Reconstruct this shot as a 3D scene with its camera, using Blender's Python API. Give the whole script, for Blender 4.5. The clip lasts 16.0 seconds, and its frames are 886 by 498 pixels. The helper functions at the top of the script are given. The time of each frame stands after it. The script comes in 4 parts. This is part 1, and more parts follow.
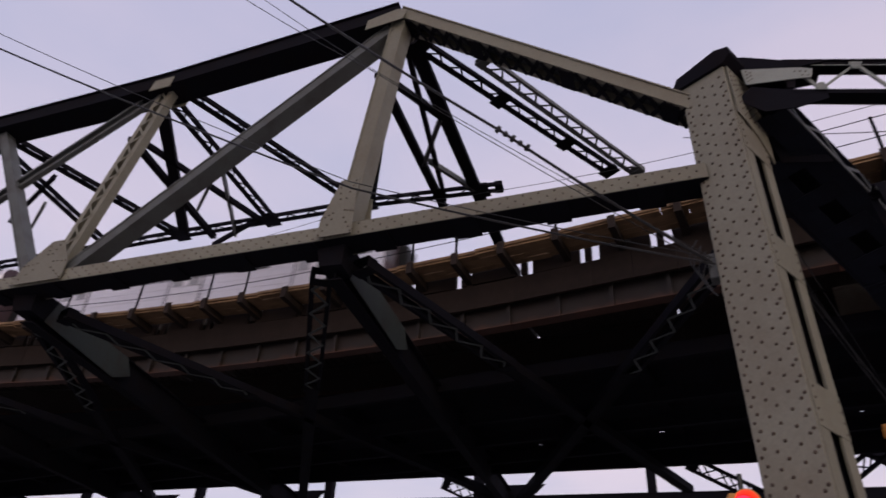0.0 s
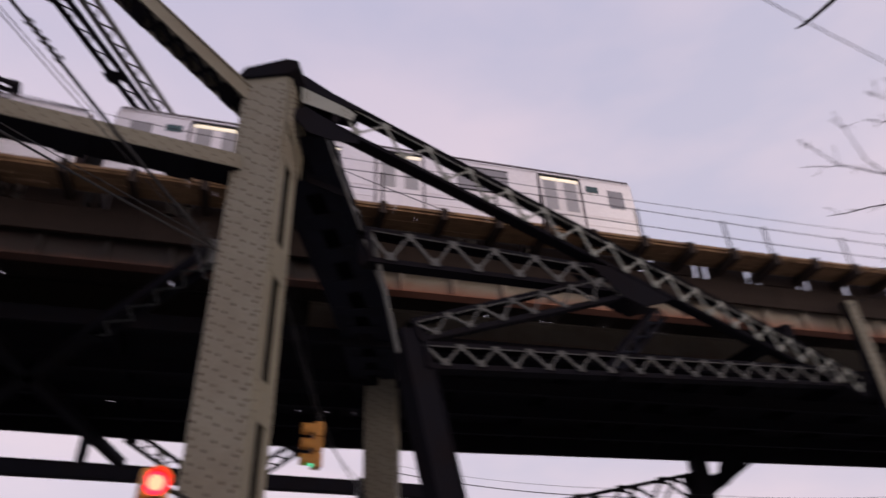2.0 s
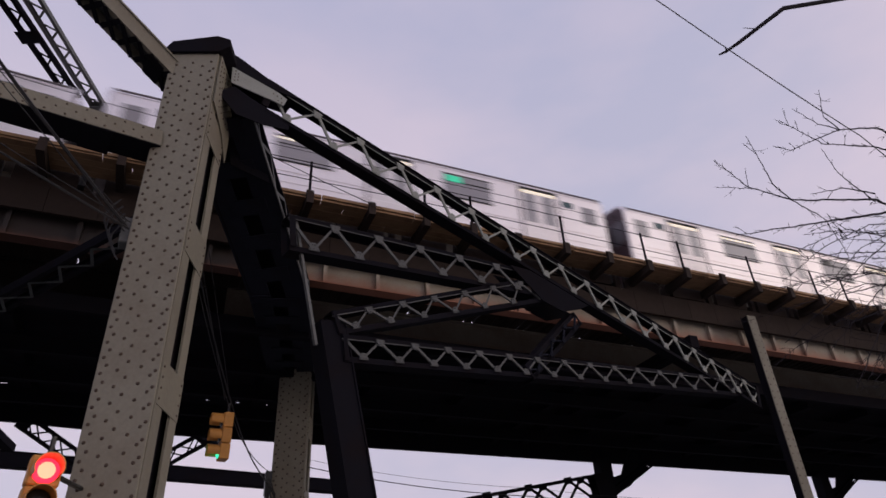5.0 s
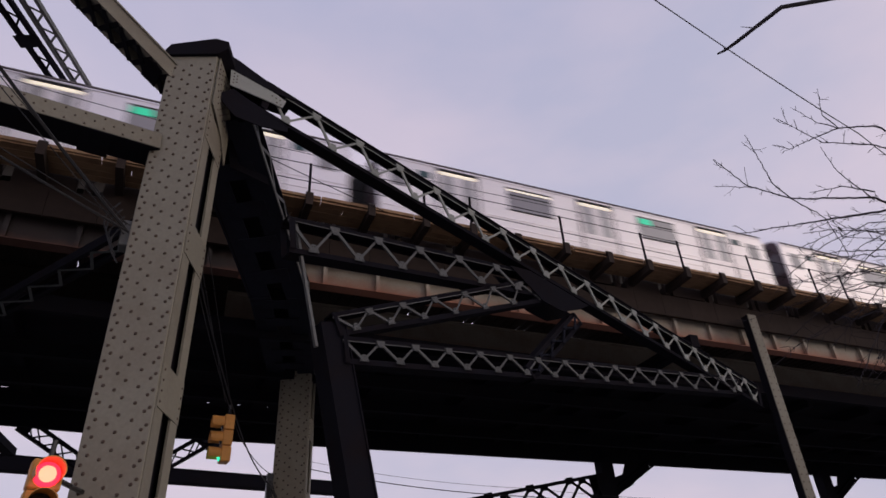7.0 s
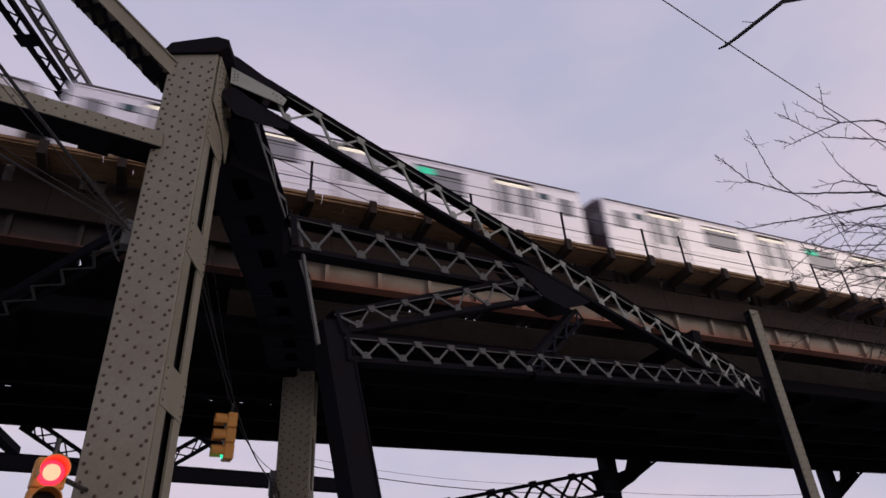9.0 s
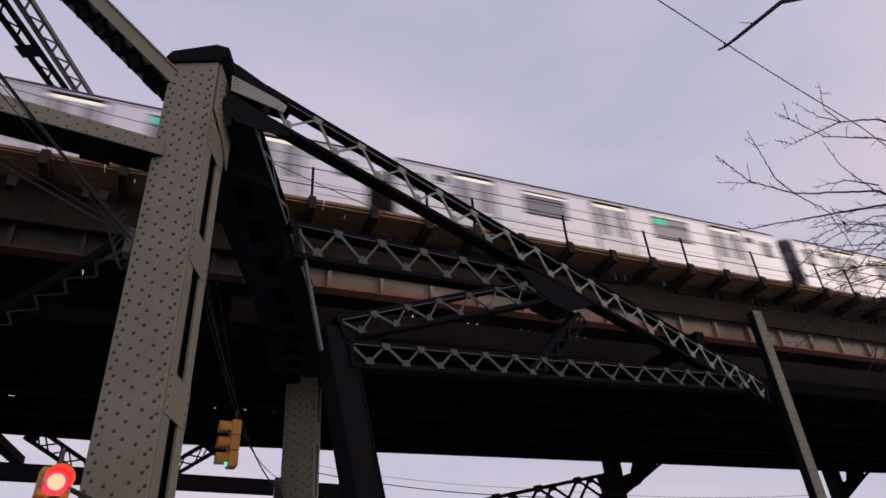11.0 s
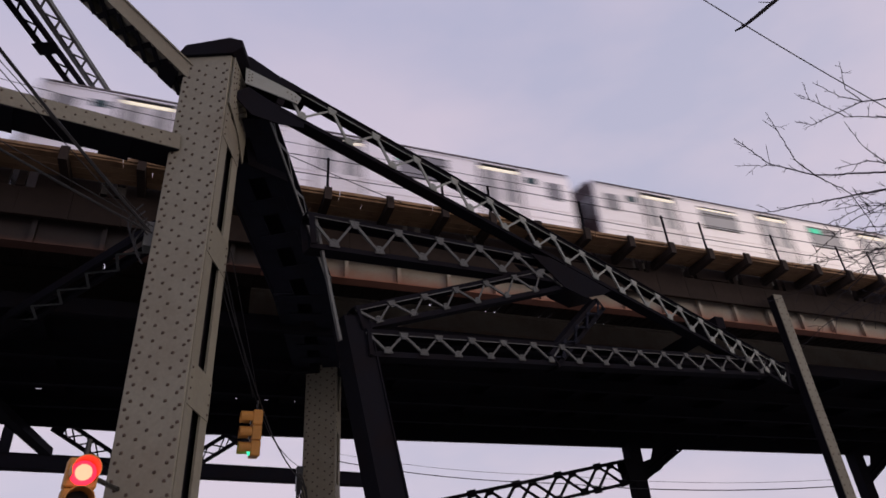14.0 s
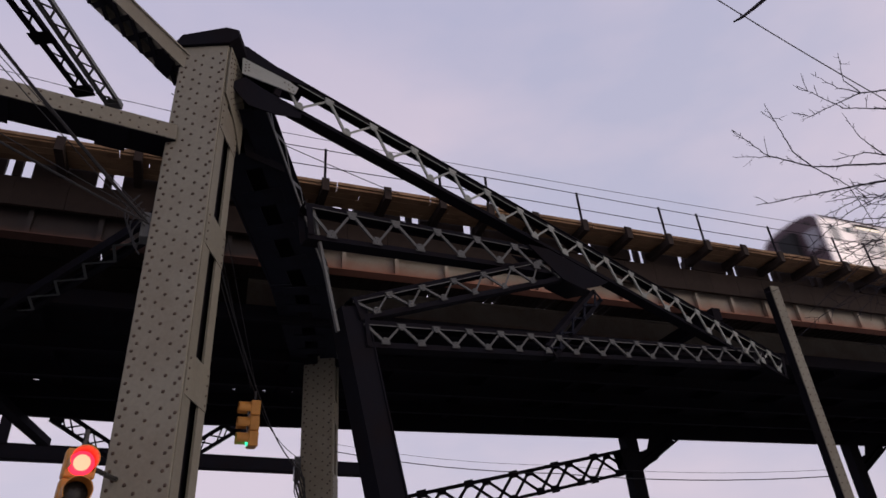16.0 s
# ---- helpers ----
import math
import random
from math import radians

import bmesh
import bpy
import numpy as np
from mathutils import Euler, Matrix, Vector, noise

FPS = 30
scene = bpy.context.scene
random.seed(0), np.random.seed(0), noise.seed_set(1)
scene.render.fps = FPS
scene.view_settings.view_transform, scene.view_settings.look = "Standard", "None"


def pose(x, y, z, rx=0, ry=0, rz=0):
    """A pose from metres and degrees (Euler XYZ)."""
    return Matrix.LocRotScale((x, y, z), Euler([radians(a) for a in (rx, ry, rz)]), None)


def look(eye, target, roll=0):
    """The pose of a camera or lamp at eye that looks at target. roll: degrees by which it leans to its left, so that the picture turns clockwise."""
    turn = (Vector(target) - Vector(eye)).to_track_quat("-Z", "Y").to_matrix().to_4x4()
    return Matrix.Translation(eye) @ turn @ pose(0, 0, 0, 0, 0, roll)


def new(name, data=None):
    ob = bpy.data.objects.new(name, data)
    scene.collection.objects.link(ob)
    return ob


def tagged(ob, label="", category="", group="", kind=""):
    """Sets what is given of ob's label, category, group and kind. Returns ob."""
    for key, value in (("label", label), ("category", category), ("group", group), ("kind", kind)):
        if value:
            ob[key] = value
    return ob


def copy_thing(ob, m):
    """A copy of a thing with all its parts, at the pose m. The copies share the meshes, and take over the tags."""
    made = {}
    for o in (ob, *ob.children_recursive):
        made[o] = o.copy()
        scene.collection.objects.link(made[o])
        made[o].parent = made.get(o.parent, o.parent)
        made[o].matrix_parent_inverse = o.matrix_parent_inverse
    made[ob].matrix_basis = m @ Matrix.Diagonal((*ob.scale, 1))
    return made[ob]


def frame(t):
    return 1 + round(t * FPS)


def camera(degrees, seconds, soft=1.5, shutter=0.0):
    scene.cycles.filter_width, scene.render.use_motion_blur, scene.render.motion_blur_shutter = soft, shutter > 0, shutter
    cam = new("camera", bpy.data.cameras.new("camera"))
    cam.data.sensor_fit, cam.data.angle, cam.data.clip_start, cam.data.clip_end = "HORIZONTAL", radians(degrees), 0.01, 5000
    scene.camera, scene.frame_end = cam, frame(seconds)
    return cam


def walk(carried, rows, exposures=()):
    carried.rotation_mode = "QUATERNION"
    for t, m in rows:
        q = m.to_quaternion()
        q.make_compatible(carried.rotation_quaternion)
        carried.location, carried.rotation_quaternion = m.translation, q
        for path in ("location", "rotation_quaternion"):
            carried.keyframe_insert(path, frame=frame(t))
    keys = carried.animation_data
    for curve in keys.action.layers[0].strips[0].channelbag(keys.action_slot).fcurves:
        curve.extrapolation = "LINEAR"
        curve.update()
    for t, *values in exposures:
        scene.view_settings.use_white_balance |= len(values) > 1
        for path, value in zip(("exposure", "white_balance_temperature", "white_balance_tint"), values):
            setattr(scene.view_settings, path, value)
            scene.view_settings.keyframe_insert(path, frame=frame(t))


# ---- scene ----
cam = camera(67.7, 16.0, soft=1.6, shutter=0.85)
walk(cam, [
    (0.0, pose(-0.270, 0.000, 1.63, 123.71, -3.14, 27.96)),
    (0.2, pose(-0.252, 0.000, 1.63, 123.87, -3.02, 26.45)),
    (0.5, pose(-0.190, 0.000, 1.63, 124.38, -2.80, 21.07)),
    (1.0, pose(-0.110, 0.000, 1.61, 124.78, -1.31, 10.38)),
    (1.5, pose(-0.050, -0.010, 1.60, 124.00, 1.50, -2.21)),
    (2.0, pose(-0.025, -0.010, 1.60, 122.27, 2.36, -15.76)),
    (2.5, pose(0.000, 0.000, 1.60, 120.99, 3.23, -22.01)),
    (3.0, pose(0.000, 0.000, 1.60, 120.60, 2.76, -23.56)),
    (3.5, pose(0.000, 0.000, 1.60, 120.91, 2.37, -23.33)),
    (4.0, pose(0.000, 0.000, 1.60, 120.97, 2.24, -22.52)),
    (4.5, pose(0.000, 0.000, 1.60, 121.56, 2.50, -23.01)),
    (7.0, pose(0.000, 0.000, 1.60, 121.76, 3.01, -22.89)),
    (7.5, pose(0.000, 0.000, 1.60, 121.68, 3.01, -22.77)),
    (8.0, pose(0.000, 0.000, 1.60, 121.67, 3.09, -22.84)),
    (8.5, pose(0.000, 0.000, 1.60, 121.57, 3.12, -22.93)),
    (9.0, pose(0.000, 0.000, 1.60, 121.51, 3.20, -22.61)),
    (11.5, pose(0.000, 0.000, 1.60, 121.95, 3.99, -21.67)),
    (12.0, pose(0.000, 0.000, 1.60, 121.67, 3.96, -20.85)),
    (12.5, pose(0.000, 0.000, 1.60, 121.54, 3.82, -20.70)),
    (13.0, pose(0.000, 0.000, 1.60, 121.62, 3.63, -20.44)),
    (13.5, pose(0.000, 0.000, 1.60, 121.42, 3.71, -20.51)),
    (14.0, pose(0.000, 0.000, 1.60, 121.07, 3.80, -20.38)),
    (14.5, pose(0.000, 0.000, 1.60, 120.56, 3.60, -20.45)),
    (15.0, pose(0.000, 0.000, 1.60, 120.68, 3.74, -20.27)),
    (15.5, pose(0.000, 0.000, 1.60, 120.33, 3.87, -20.41)),
    (16.0, pose(0.000, 0.000, 1.60, 120.29, 3.86, -20.59)),
], exposures=((0.0, 0.1, 6600, 10), (0.6, 0.17, 6800, 11), (1.4, 0.2, 7000, 12), (2.2, 0.16, 7000, 12), (3.2, 0.04, 6850, 12), (7.0, -0.02, 6600, 10), (16.0, 0.0, 6650, 10)))

# ---- sky, sun ----
world = bpy.data.worlds.new("dusk_sky")
scene.world = world
world.use_nodes = True
wn, wl = world.node_tree.nodes, world.node_tree.links
wn.clear()
w_out = wn.new("ShaderNodeOutputWorld")
w_bg = wn.new("ShaderNodeBackground")
w_sky = wn.new("ShaderNodeTexSky")
w_sky.sky_type, w_sky.sun_disc = "NISHITA", False
w_sky.sun_elevation, w_sky.sun_rotation = radians(9), radians(132.5)
w_sky.air_density, w_sky.dust_density = 1.0, 2.5
w_co = wn.new("ShaderNodeTexCoord")
w_map = wn.new("ShaderNodeMapping")
w_map.inputs["Scale"].default_value = (1.3, 1.3, 3.0)
w_map.inputs["Rotation"].default_value = (0.3, 0.2, 0.4)
w_noise = wn.new("ShaderNodeTexNoise")
w_noise.inputs["Scale"].default_value = 1.6
w_noise.inputs["Detail"].default_value = 5
w_noise.inputs["Roughness"].default_value = 0.5
w_ramp = wn.new("ShaderNodeValToRGB")
w_ramp.color_ramp.elements[0].position, w_ramp.color_ramp.elements[0].color = 0.36, (4.85, 4.8, 6.4, 1)
w_ramp.color_ramp.elements[1].position, w_ramp.color_ramp.elements[1].color = 0.62, (6.55, 5.7, 6.9, 1)
w_mix = wn.new("ShaderNodeMix")
w_mix.data_type = "RGBA"
w_mix.inputs[0].default_value = 0.85
wl.new(w_co.outputs["Generated"], w_map.inputs["Vector"])
wl.new(w_map.outputs[0], w_noise.inputs["Vector"])
wl.new(w_noise.outputs[0], w_ramp.inputs[0])
w_sep = wn.new("ShaderNodeSeparateXYZ")
w_side = wn.new("ShaderNodeMapRange")
w_side.inputs["From Min"].default_value, w_side.inputs["From Max"].default_value = 0.5, 0.88
w_side.inputs["To Min"].default_value, w_side.inputs["To Max"].default_value = 0.0, 0.62
w_tilt = wn.new("ShaderNodeMath")
w_tilt.operation = "MULTIPLY_ADD"
w_tilt.inputs[1].default_value = -0.2
w_blue = wn.new("ShaderNodeMix")
w_blue.data_type = "RGBA"
w_blue.inputs[7].default_value = (4.0, 4.15, 6.2, 1)
wl.new(w_co.outputs["Generated"], w_sep.inputs[0])
wl.new(w_sep.outputs[0], w_tilt.inputs[0])
wl.new(w_sep.outputs[2], w_tilt.inputs[2])
wl.new(w_tilt.outputs[0], w_side.inputs["Value"])
wl.new(w_side.outputs[0], w_blue.inputs[0])
wl.new(w_ramp.outputs[0], w_blue.inputs[6])
wl.new(w_sky.outputs[0], w_mix.inputs[6])
wl.new(w_blue.outputs[2], w_mix.inputs[7])
wl.new(w_mix.outputs[2], w_bg.inputs["Color"])
w_bg.inputs["Strength"].default_value = 0.115
wl.new(w_bg.outputs[0], w_out.inputs[0])
sun = new("sun", bpy.data.lights.new("sun", "SUN"))
sun.data.energy, sun.data.angle, sun.data.color = 0.38, radians(40), (1.0, 0.88, 0.74)
sun.matrix_world = look((24, -22, 8), (0, 0, 0))


# ---- materials ----
def paint(name, color, dirt=(0.06, 0.045, 0.035), amount=0.35, rough=0.6, metal=0.0, scale=1.5, bump=0.15, spec=0.3):
    """A surface with broad stains, fine grain, slight tone shift from piece to piece and small relief."""
    m = bpy.data.materials.new(name)
    m.use_nodes = True
    n, l = m.node_tree.nodes, m.node_tree.links
    b = n["Principled BSDF"]
    co = n.new("ShaderNodeTexCoord")
    big = n.new("ShaderNodeTexNoise")
    big.inputs["Scale"].default_value, big.inputs["Detail"].default_value = scale, 6
    big.inputs["Roughness"].default_value = 0.65
    fine = n.new("ShaderNodeTexNoise")
    fine.inputs["Scale"].default_value, fine.inputs["Detail"].default_value = scale * 22, 4
    l.new(co.outputs["Object"], big.inputs["Vector"])
    l.new(co.outputs["Object"], fine.inputs["Vector"])
    ramp = n.new("ShaderNodeValToRGB")
    ramp.color_ramp.elements[0].position, ramp.color_ramp.elements[1].position = 0.45, 0.75
    ramp.color_ramp.elements[0].color, ramp.color_ramp.elements[1].color = (0, 0, 0, 1), (amount, amount, amount, 1)
    l.new(big.outputs[0], ramp.inputs[0])
    mix = n.new("ShaderNodeMix")
    mix.data_type = "RGBA"
    mix.inputs[6].default_value, mix.inputs[7].default_value = (*color, 1), (*dirt, 1)
    l.new(ramp.outputs[0], mix.inputs[0])
    info = n.new("ShaderNodeObjectInfo")
    val = n.new("ShaderNodeMapRange")
    val.inputs["To Min"].default_value, val.inputs["To Max"].default_value = 0.88, 1.1
    l.new(info.outputs["Random"], val.inputs["Value"])
    grain = n.new("ShaderNodeMapRange")
    grain.inputs["From Min"].default_value, grain.inputs["From Max"].default_value = 0.3, 0.7
    grain.inputs["To Min"].default_value, grain.inputs["To Max"].default_value = 0.93, 1.05
    l.new(fine.outputs[0], grain.inputs["Value"])
    mul = n.new("ShaderNodeMath")
    mul.operation = "MULTIPLY"
    l.new(val.outputs[0], mul.inputs[0])
    l.new(grain.outputs[0], mul.inputs[1])
    hsv = n.new("ShaderNodeHueSaturation")
    l.new(mul.outputs[0], hsv.inputs["Value"])
    l.new(mix.outputs[2], hsv.inputs["Color"])
    l.new(hsv.outputs[0], b.inputs["Base Color"])
    rr = n.new("ShaderNodeMapRange")
    rr.inputs["To Min"].default_value, rr.inputs["To Max"].default_value = max(0.05, rough - 0.12), min(1, rough + 0.15)
    l.new(big.outputs[0], rr.inputs["Value"])
    l.new(rr.outputs[0], b.inputs["Roughness"])
    b.inputs["Metallic"].default_value = metal
    b.inputs["Specular IOR Level"].default_value = spec
    bp = n.new("ShaderNodeBump")
    bp.inputs["Strength"].default_value, bp.inputs["Distance"].default_value = bump, 0.01
    l.new(fine.outputs[0], bp.inputs["Height"])
    l.new(bp.outputs[0], b.inputs["Normal"])
    return m


def glow(name, color, strength):
    m = bpy.data.materials.new(name)
    m.use_nodes = True
    b = m.node_tree.nodes["Principled BSDF"]
    b.inputs["Base Color"].default_value = (*color, 1)
    b.inputs["Emission Color"].default_value = (*color, 1)
    b.inputs["Emission Strength"].default_value = strength
    return m


BEIGE = paint("beige_bridge_paint", (0.225, 0.208, 0.155), (0.14, 0.1, 0.066), 0.45, scale=0.9, bump=0.08)
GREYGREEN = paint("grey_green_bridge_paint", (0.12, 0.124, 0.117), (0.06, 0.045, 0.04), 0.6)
# lit copy of the lacing paint, for the strut against open sky
GREYLIT = paint("lit_grey_green_paint", (0.26, 0.27, 0.24), (0.12, 0.1, 0.08), 0.4)
BRACKET = paint("dark_green_bracket_paint", (0.055, 0.064, 0.058), (0.05, 0.025, 0.016), 0.8, scale=0.7)
# shaded copy of the lacing paint, for the girders below the deck
SHADELACE = paint("shaded_grey_lacing_paint", (0.085, 0.087, 0.084), (0.05, 0.035, 0.03), 0.6)
# near-black steel: the shade under the deck and inside members is in its colour
SHADESTEEL = paint("shade_darkened_steel", (0.0115, 0.011, 0.0145), (0.015, 0.01, 0.009), 0.6, rough=0.85, spec=0.03)
# blue-black that puts the shade of the portal's down-facing plates into colour
SHADEBLUE = paint("blue_black_shaded_steel", (0.018, 0.019, 0.027), (0.014, 0.011, 0.01), 0.5, rough=0.85, spec=0.05)
RIVET = paint("rusty_rivet_steel", (0.085, 0.06, 0.045), (0.04, 0.022, 0.016), 0.5, rough=0.7)
# shaded copy of the girder paint, for the span beside the truss
SHADEGIRDER = paint("shaded_brown_girder_paint", (0.03, 0.023, 0.019), (0.04, 0.02, 0.014), 0.6, scale=0.9)
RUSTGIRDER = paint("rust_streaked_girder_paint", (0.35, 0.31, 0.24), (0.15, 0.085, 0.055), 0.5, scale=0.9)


def rust_band(m, z0, z1, amount=0.85):
    """Adds a ragged band of orange rust along the foot of the girder's web."""
    n, l = m.node_tree.nodes, m.node_tree.links
    hsv = next(k for k in n if k.type == "HUE_SAT")
    b = n["Principled BSDF"]
    co = n.new("ShaderNodeTexCoord")
    sep = n.new("ShaderNodeSeparateXYZ")
    l.new(co.outputs["Object"], sep.inputs[0])
    noi = n.new("ShaderNodeTexNoise")
    noi.inputs["Scale"].default_value, noi.inputs["Detail"].default_value = 2.2, 5
    l.new(co.outputs["Object"], noi.inputs["Vector"])
    add = n.new("ShaderNodeMath")
    add.operation = "MULTIPLY_ADD"
    add.inputs[1].default_value = -0.35
    l.new(noi.outputs[0], add.inputs[0])
    l.new(sep.outputs["Z"], add.inputs[2])
    mr = n.new("ShaderNodeMapRange")
    mr.inputs["From Min"].default_value, mr.inputs["From Max"].default_value = z0 - 0.18, z1 - 0.18
    mr.inputs["To Min"].default_value, mr.inputs["To Max"].default_value = amount, 0.0
    l.new(add.outputs[0], mr.inputs["Value"])
    mx = n.new("ShaderNodeMix")
    mx.data_type = "RGBA"
    mx.inputs[7].default_value = (0.30, 0.10, 0.05, 1)
    l.new(mr.outputs[0], mx.inputs[0])
    l.new(hsv.outputs[0], mx.inputs[6])
    l.new(mx.outputs[2], b.inputs["Base Color"])


rust_band(RUSTGIRDER, 9.45, 9.8)
rust_band(SHADEGIRDER, 9.4, 9.62, 0.22)
TIMBER = paint("weathered_yellow_timber", (0.31, 0.19, 0.1), (0.11, 0.06, 0.036), 0.75, rough=0.8, scale=2.0)
TIE = paint("creosoted_timber", (0.03, 0.019, 0.014), (0.016, 0.01, 0.009), 0.6, rough=0.85)
RAIL = paint("worn_rail_steel", (0.22, 0.19, 0.17), (0.12, 0.06, 0.03), 0.6, rough=0.45, metal=0.8)
CABLE = paint("black_cable_rubber", (0.02, 0.02, 0.022), (0.04, 0.035, 0.03), 0.4, rough=0.6)
STAINLESS = paint("brushed_stainless_steel", (0.88, 0.84, 0.85), (0.8, 0.75, 0.74), 0.3, rough=0.42, metal=0.7, scale=0.8, bump=0.03)
CARGREY = paint("grey_car_end_paint", (0.12, 0.08, 0.09), (0.06, 0.025, 0.025), 0.4)
RUBBER = paint("black_rubber", (0.02, 0.02, 0.02), (0.03, 0.03, 0.03), 0.3, rough=0.7)
UNDER = paint("dusty_underframe_steel", (0.05, 0.045, 0.04), (0.03, 0.02, 0.015), 0.5, rough=0.8)
DOORGLASS = paint("pale_door_glass", (0.4, 0.39, 0.4), (0.32, 0.31, 0.32), 0.3, rough=0.1, spec=1.0, bump=0.0)
DOORSTEEL = paint("dull_door_steel", (0.8, 0.76, 0.76), (0.7, 0.66, 0.66), 0.3, rough=0.45, metal=0.6, scale=0.8, bump=0.03)
WINDOW = paint("tinted_window_glass", (0.29, 0.28, 0.3), (0.22, 0.21, 0.23), 0.3, rough=0.08, spec=1.0, bump=0.0)
SIGNALYELLOW = paint("yellow_signal_enamel", (0.6, 0.27, 0.06), (0.35, 0.15, 0.04), 0.4, rough=0.45)
SIGNALBLACK = paint("dark_lens_glass", (0.03, 0.03, 0.03), (0.05, 0.05, 0.05), 0.3, rough=0.25)
REDLIGHT = glow("red_signal_lens", (1.0, 0.02, 0.05), 2.4)
REDCORE = glow("bright_red_lens", (1.0, 0.13, 0.08), 5.0)
GREENLIGHT = glow("green_signal_lens", (0.03, 0.7, 0.38), 1.6)
GREENSIGN = glow("green_route_sign", (0.03, 0.55, 0.32), 0.6)
CARJAMB = paint("grey_door_edge", (0.16, 0.14, 0.15), (0.1, 0.09, 0.09), 0.4)
SIGNTEAL = paint("dark_teal_display", (0.05, 0.1, 0.11), (0.03, 0.06, 0.07), 0.3, rough=0.3)
CARLAMP = glow("saloon_light_strip", (1.0, 0.9, 0.72), 0.62)
BARK = paint("dark_wet_bark", (0.022, 0.018, 0.022), (0.014, 0.011, 0.013), 0.5, rough=0.9, scale=6)
ASPHALT = paint("worn_asphalt", (0.22, 0.212, 0.205), (0.14, 0.14, 0.138), 0.5, rough=0.85, scale=0.4)
CONCRETE = paint("stained_concrete", (0.3, 0.29, 0.27), (0.12, 0.1, 0.09), 0.5, rough=0.85)


# ---- mesh helpers ----
def V3(*a):
    return Vector(a)


def axes(p, q, side):
    a = (Vector(q) - Vector(p)).normalized()
    s = Vector(side)
    s = (s - a * s.dot(a)).normalized()
    return a, s, s.cross(a)


def beam(bm, p, q, w, h, side, ds=0.0, du=0.0, w2=None, h2=None):
    """A bar from p to q, w wide along side and h deep across it, shifted by ds along side and du across."""
    a, s, u = axes(p, q, side)
    vs = []
    for c, ww, hh in ((Vector(p), w, h), (Vector(q), w2 or w, h2 or h)):
        o = c + s * ds + u * du
        vs += [bm.verts.new(o + s * (i * ww / 2) + u * (j * hh / 2)) for i, j in ((-1, -1), (1, -1), (1, 1), (-1, 1))]
    for f in ((3, 2, 1, 0), (4, 5, 6, 7), (0, 1, 5, 4), (1, 2, 6, 5), (2, 3, 7, 6), (3, 0, 4, 7)):
        bm.faces.new([vs[i] for i in f])


def box(bm, lo, hi):
    beam(bm, ((lo[0] + hi[0]) / 2, (lo[1] + hi[1]) / 2, lo[2]), ((lo[0] + hi[0]) / 2, (lo[1] + hi[1]) / 2, hi[2]),
         hi[0] - lo[0], hi[1] - lo[1], (1, 0, 0))


def prism(bm, pts, depth):
    """A plate with the outline pts, thick along the vector depth."""
    d = Vector(depth)
    a = [bm.verts.new(Vector(p) - d / 2) for p in pts]
    b = [bm.verts.new(Vector(p) + d / 2) for p in pts]
    bm.faces.new(a)
    bm.faces.new(b[::-1])
    for i in range(len(a)):
        j = (i + 1) % len(a)
        bm.faces.new((a[j], a[i], b[i], b[j]))


def tube(bm, pts, r, sides=6, r2=None):
    """A round bar along pts, tapering from r to r2."""
    pts = [Vector(p) for p in pts]
    rings = []
    for i, p in enumerate(pts):
        d = (pts[min(i + 1, len(pts) - 1)] - pts[max(i - 1, 0)]).normalized()
        x = d.cross(Vector((0.31, 0.2, 0.93))).normalized()
        y = d.cross(x)
        rr = r + ((r2 if r2 is not None else r) - r) * i / max(1, len(pts) - 1)
        rings.append([bm.verts.new(p + x * math.cos(k * math.tau / sides) * rr + y * math.sin(k * math.tau / sides) * rr) for k in range(sides)])
    for a, b in zip(rings, rings[1:]):
        for k in range(sides):
            bm.faces.new((a[k], a[(k + 1) % sides], b[(k + 1) % sides], b[k]))
    bm.faces.new(rings[0][::-1])
    bm.faces.new(rings[-1])


def rivet(bm, p, n, r=0.026):
    """One domed rivet head at p, facing n."""
    n = Vector(n).normalized()
    x = n.cross(Vector((0.3, 0.5, 0.81))).normalized()
    y = n.cross(x)
    lo = [bm.verts.new(Vector(p) + (x * math.cos(k * math.tau / 7) + y * math.sin(k * math.tau / 7)) * r) for k in range(7)]
    hi = [bm.verts.new(Vector(p) + (x * math.cos(k * math.tau / 7) + y * math.sin(k * math.tau / 7)) * r * 0.6 + n * r * 0.6) for k in range(7)]
    for k in range(7):
        bm.faces.new((lo[k], lo[(k + 1) % 7], hi[(k + 1) % 7], hi[k]))
    bm.faces.new(hi)


def mesh(name, bm, material, bevel=0.0, smooth=False):
    bmesh.ops.recalc_face_normals(bm, faces=bm.faces[:])
    if bevel:
        bmesh.ops.bevel(bm, geom=bm.edges[:], offset=bevel, segments=1, affect="EDGES", clamp_overlap=True)
    me = bpy.data.meshes.new(name)
    bm.to_mesh(me)
    bm.free()
    for m in material if isinstance(material, (list, tuple)) else [material]:
        me.materials.append(m)
    if smooth:
        me.shade_smooth()
    return me


def part(name, bm, material, parent, label="", bevel=0.0, smooth=False, kind=""):
    ob = new(name, mesh(name, bm, material, bevel, smooth))
    ob.parent = parent
    return tagged(ob, label, kind=kind)


def thing(name, label, category, at=(0, 0, 0), group="", kind=""):
    ob = new(name)
    ob.location = at
    ob.empty_display_size = 0.3
    return tagged(ob, label, category, group, kind)


def lerp(p, q, t):
    return Vector(p).lerp(Vector(q), t)


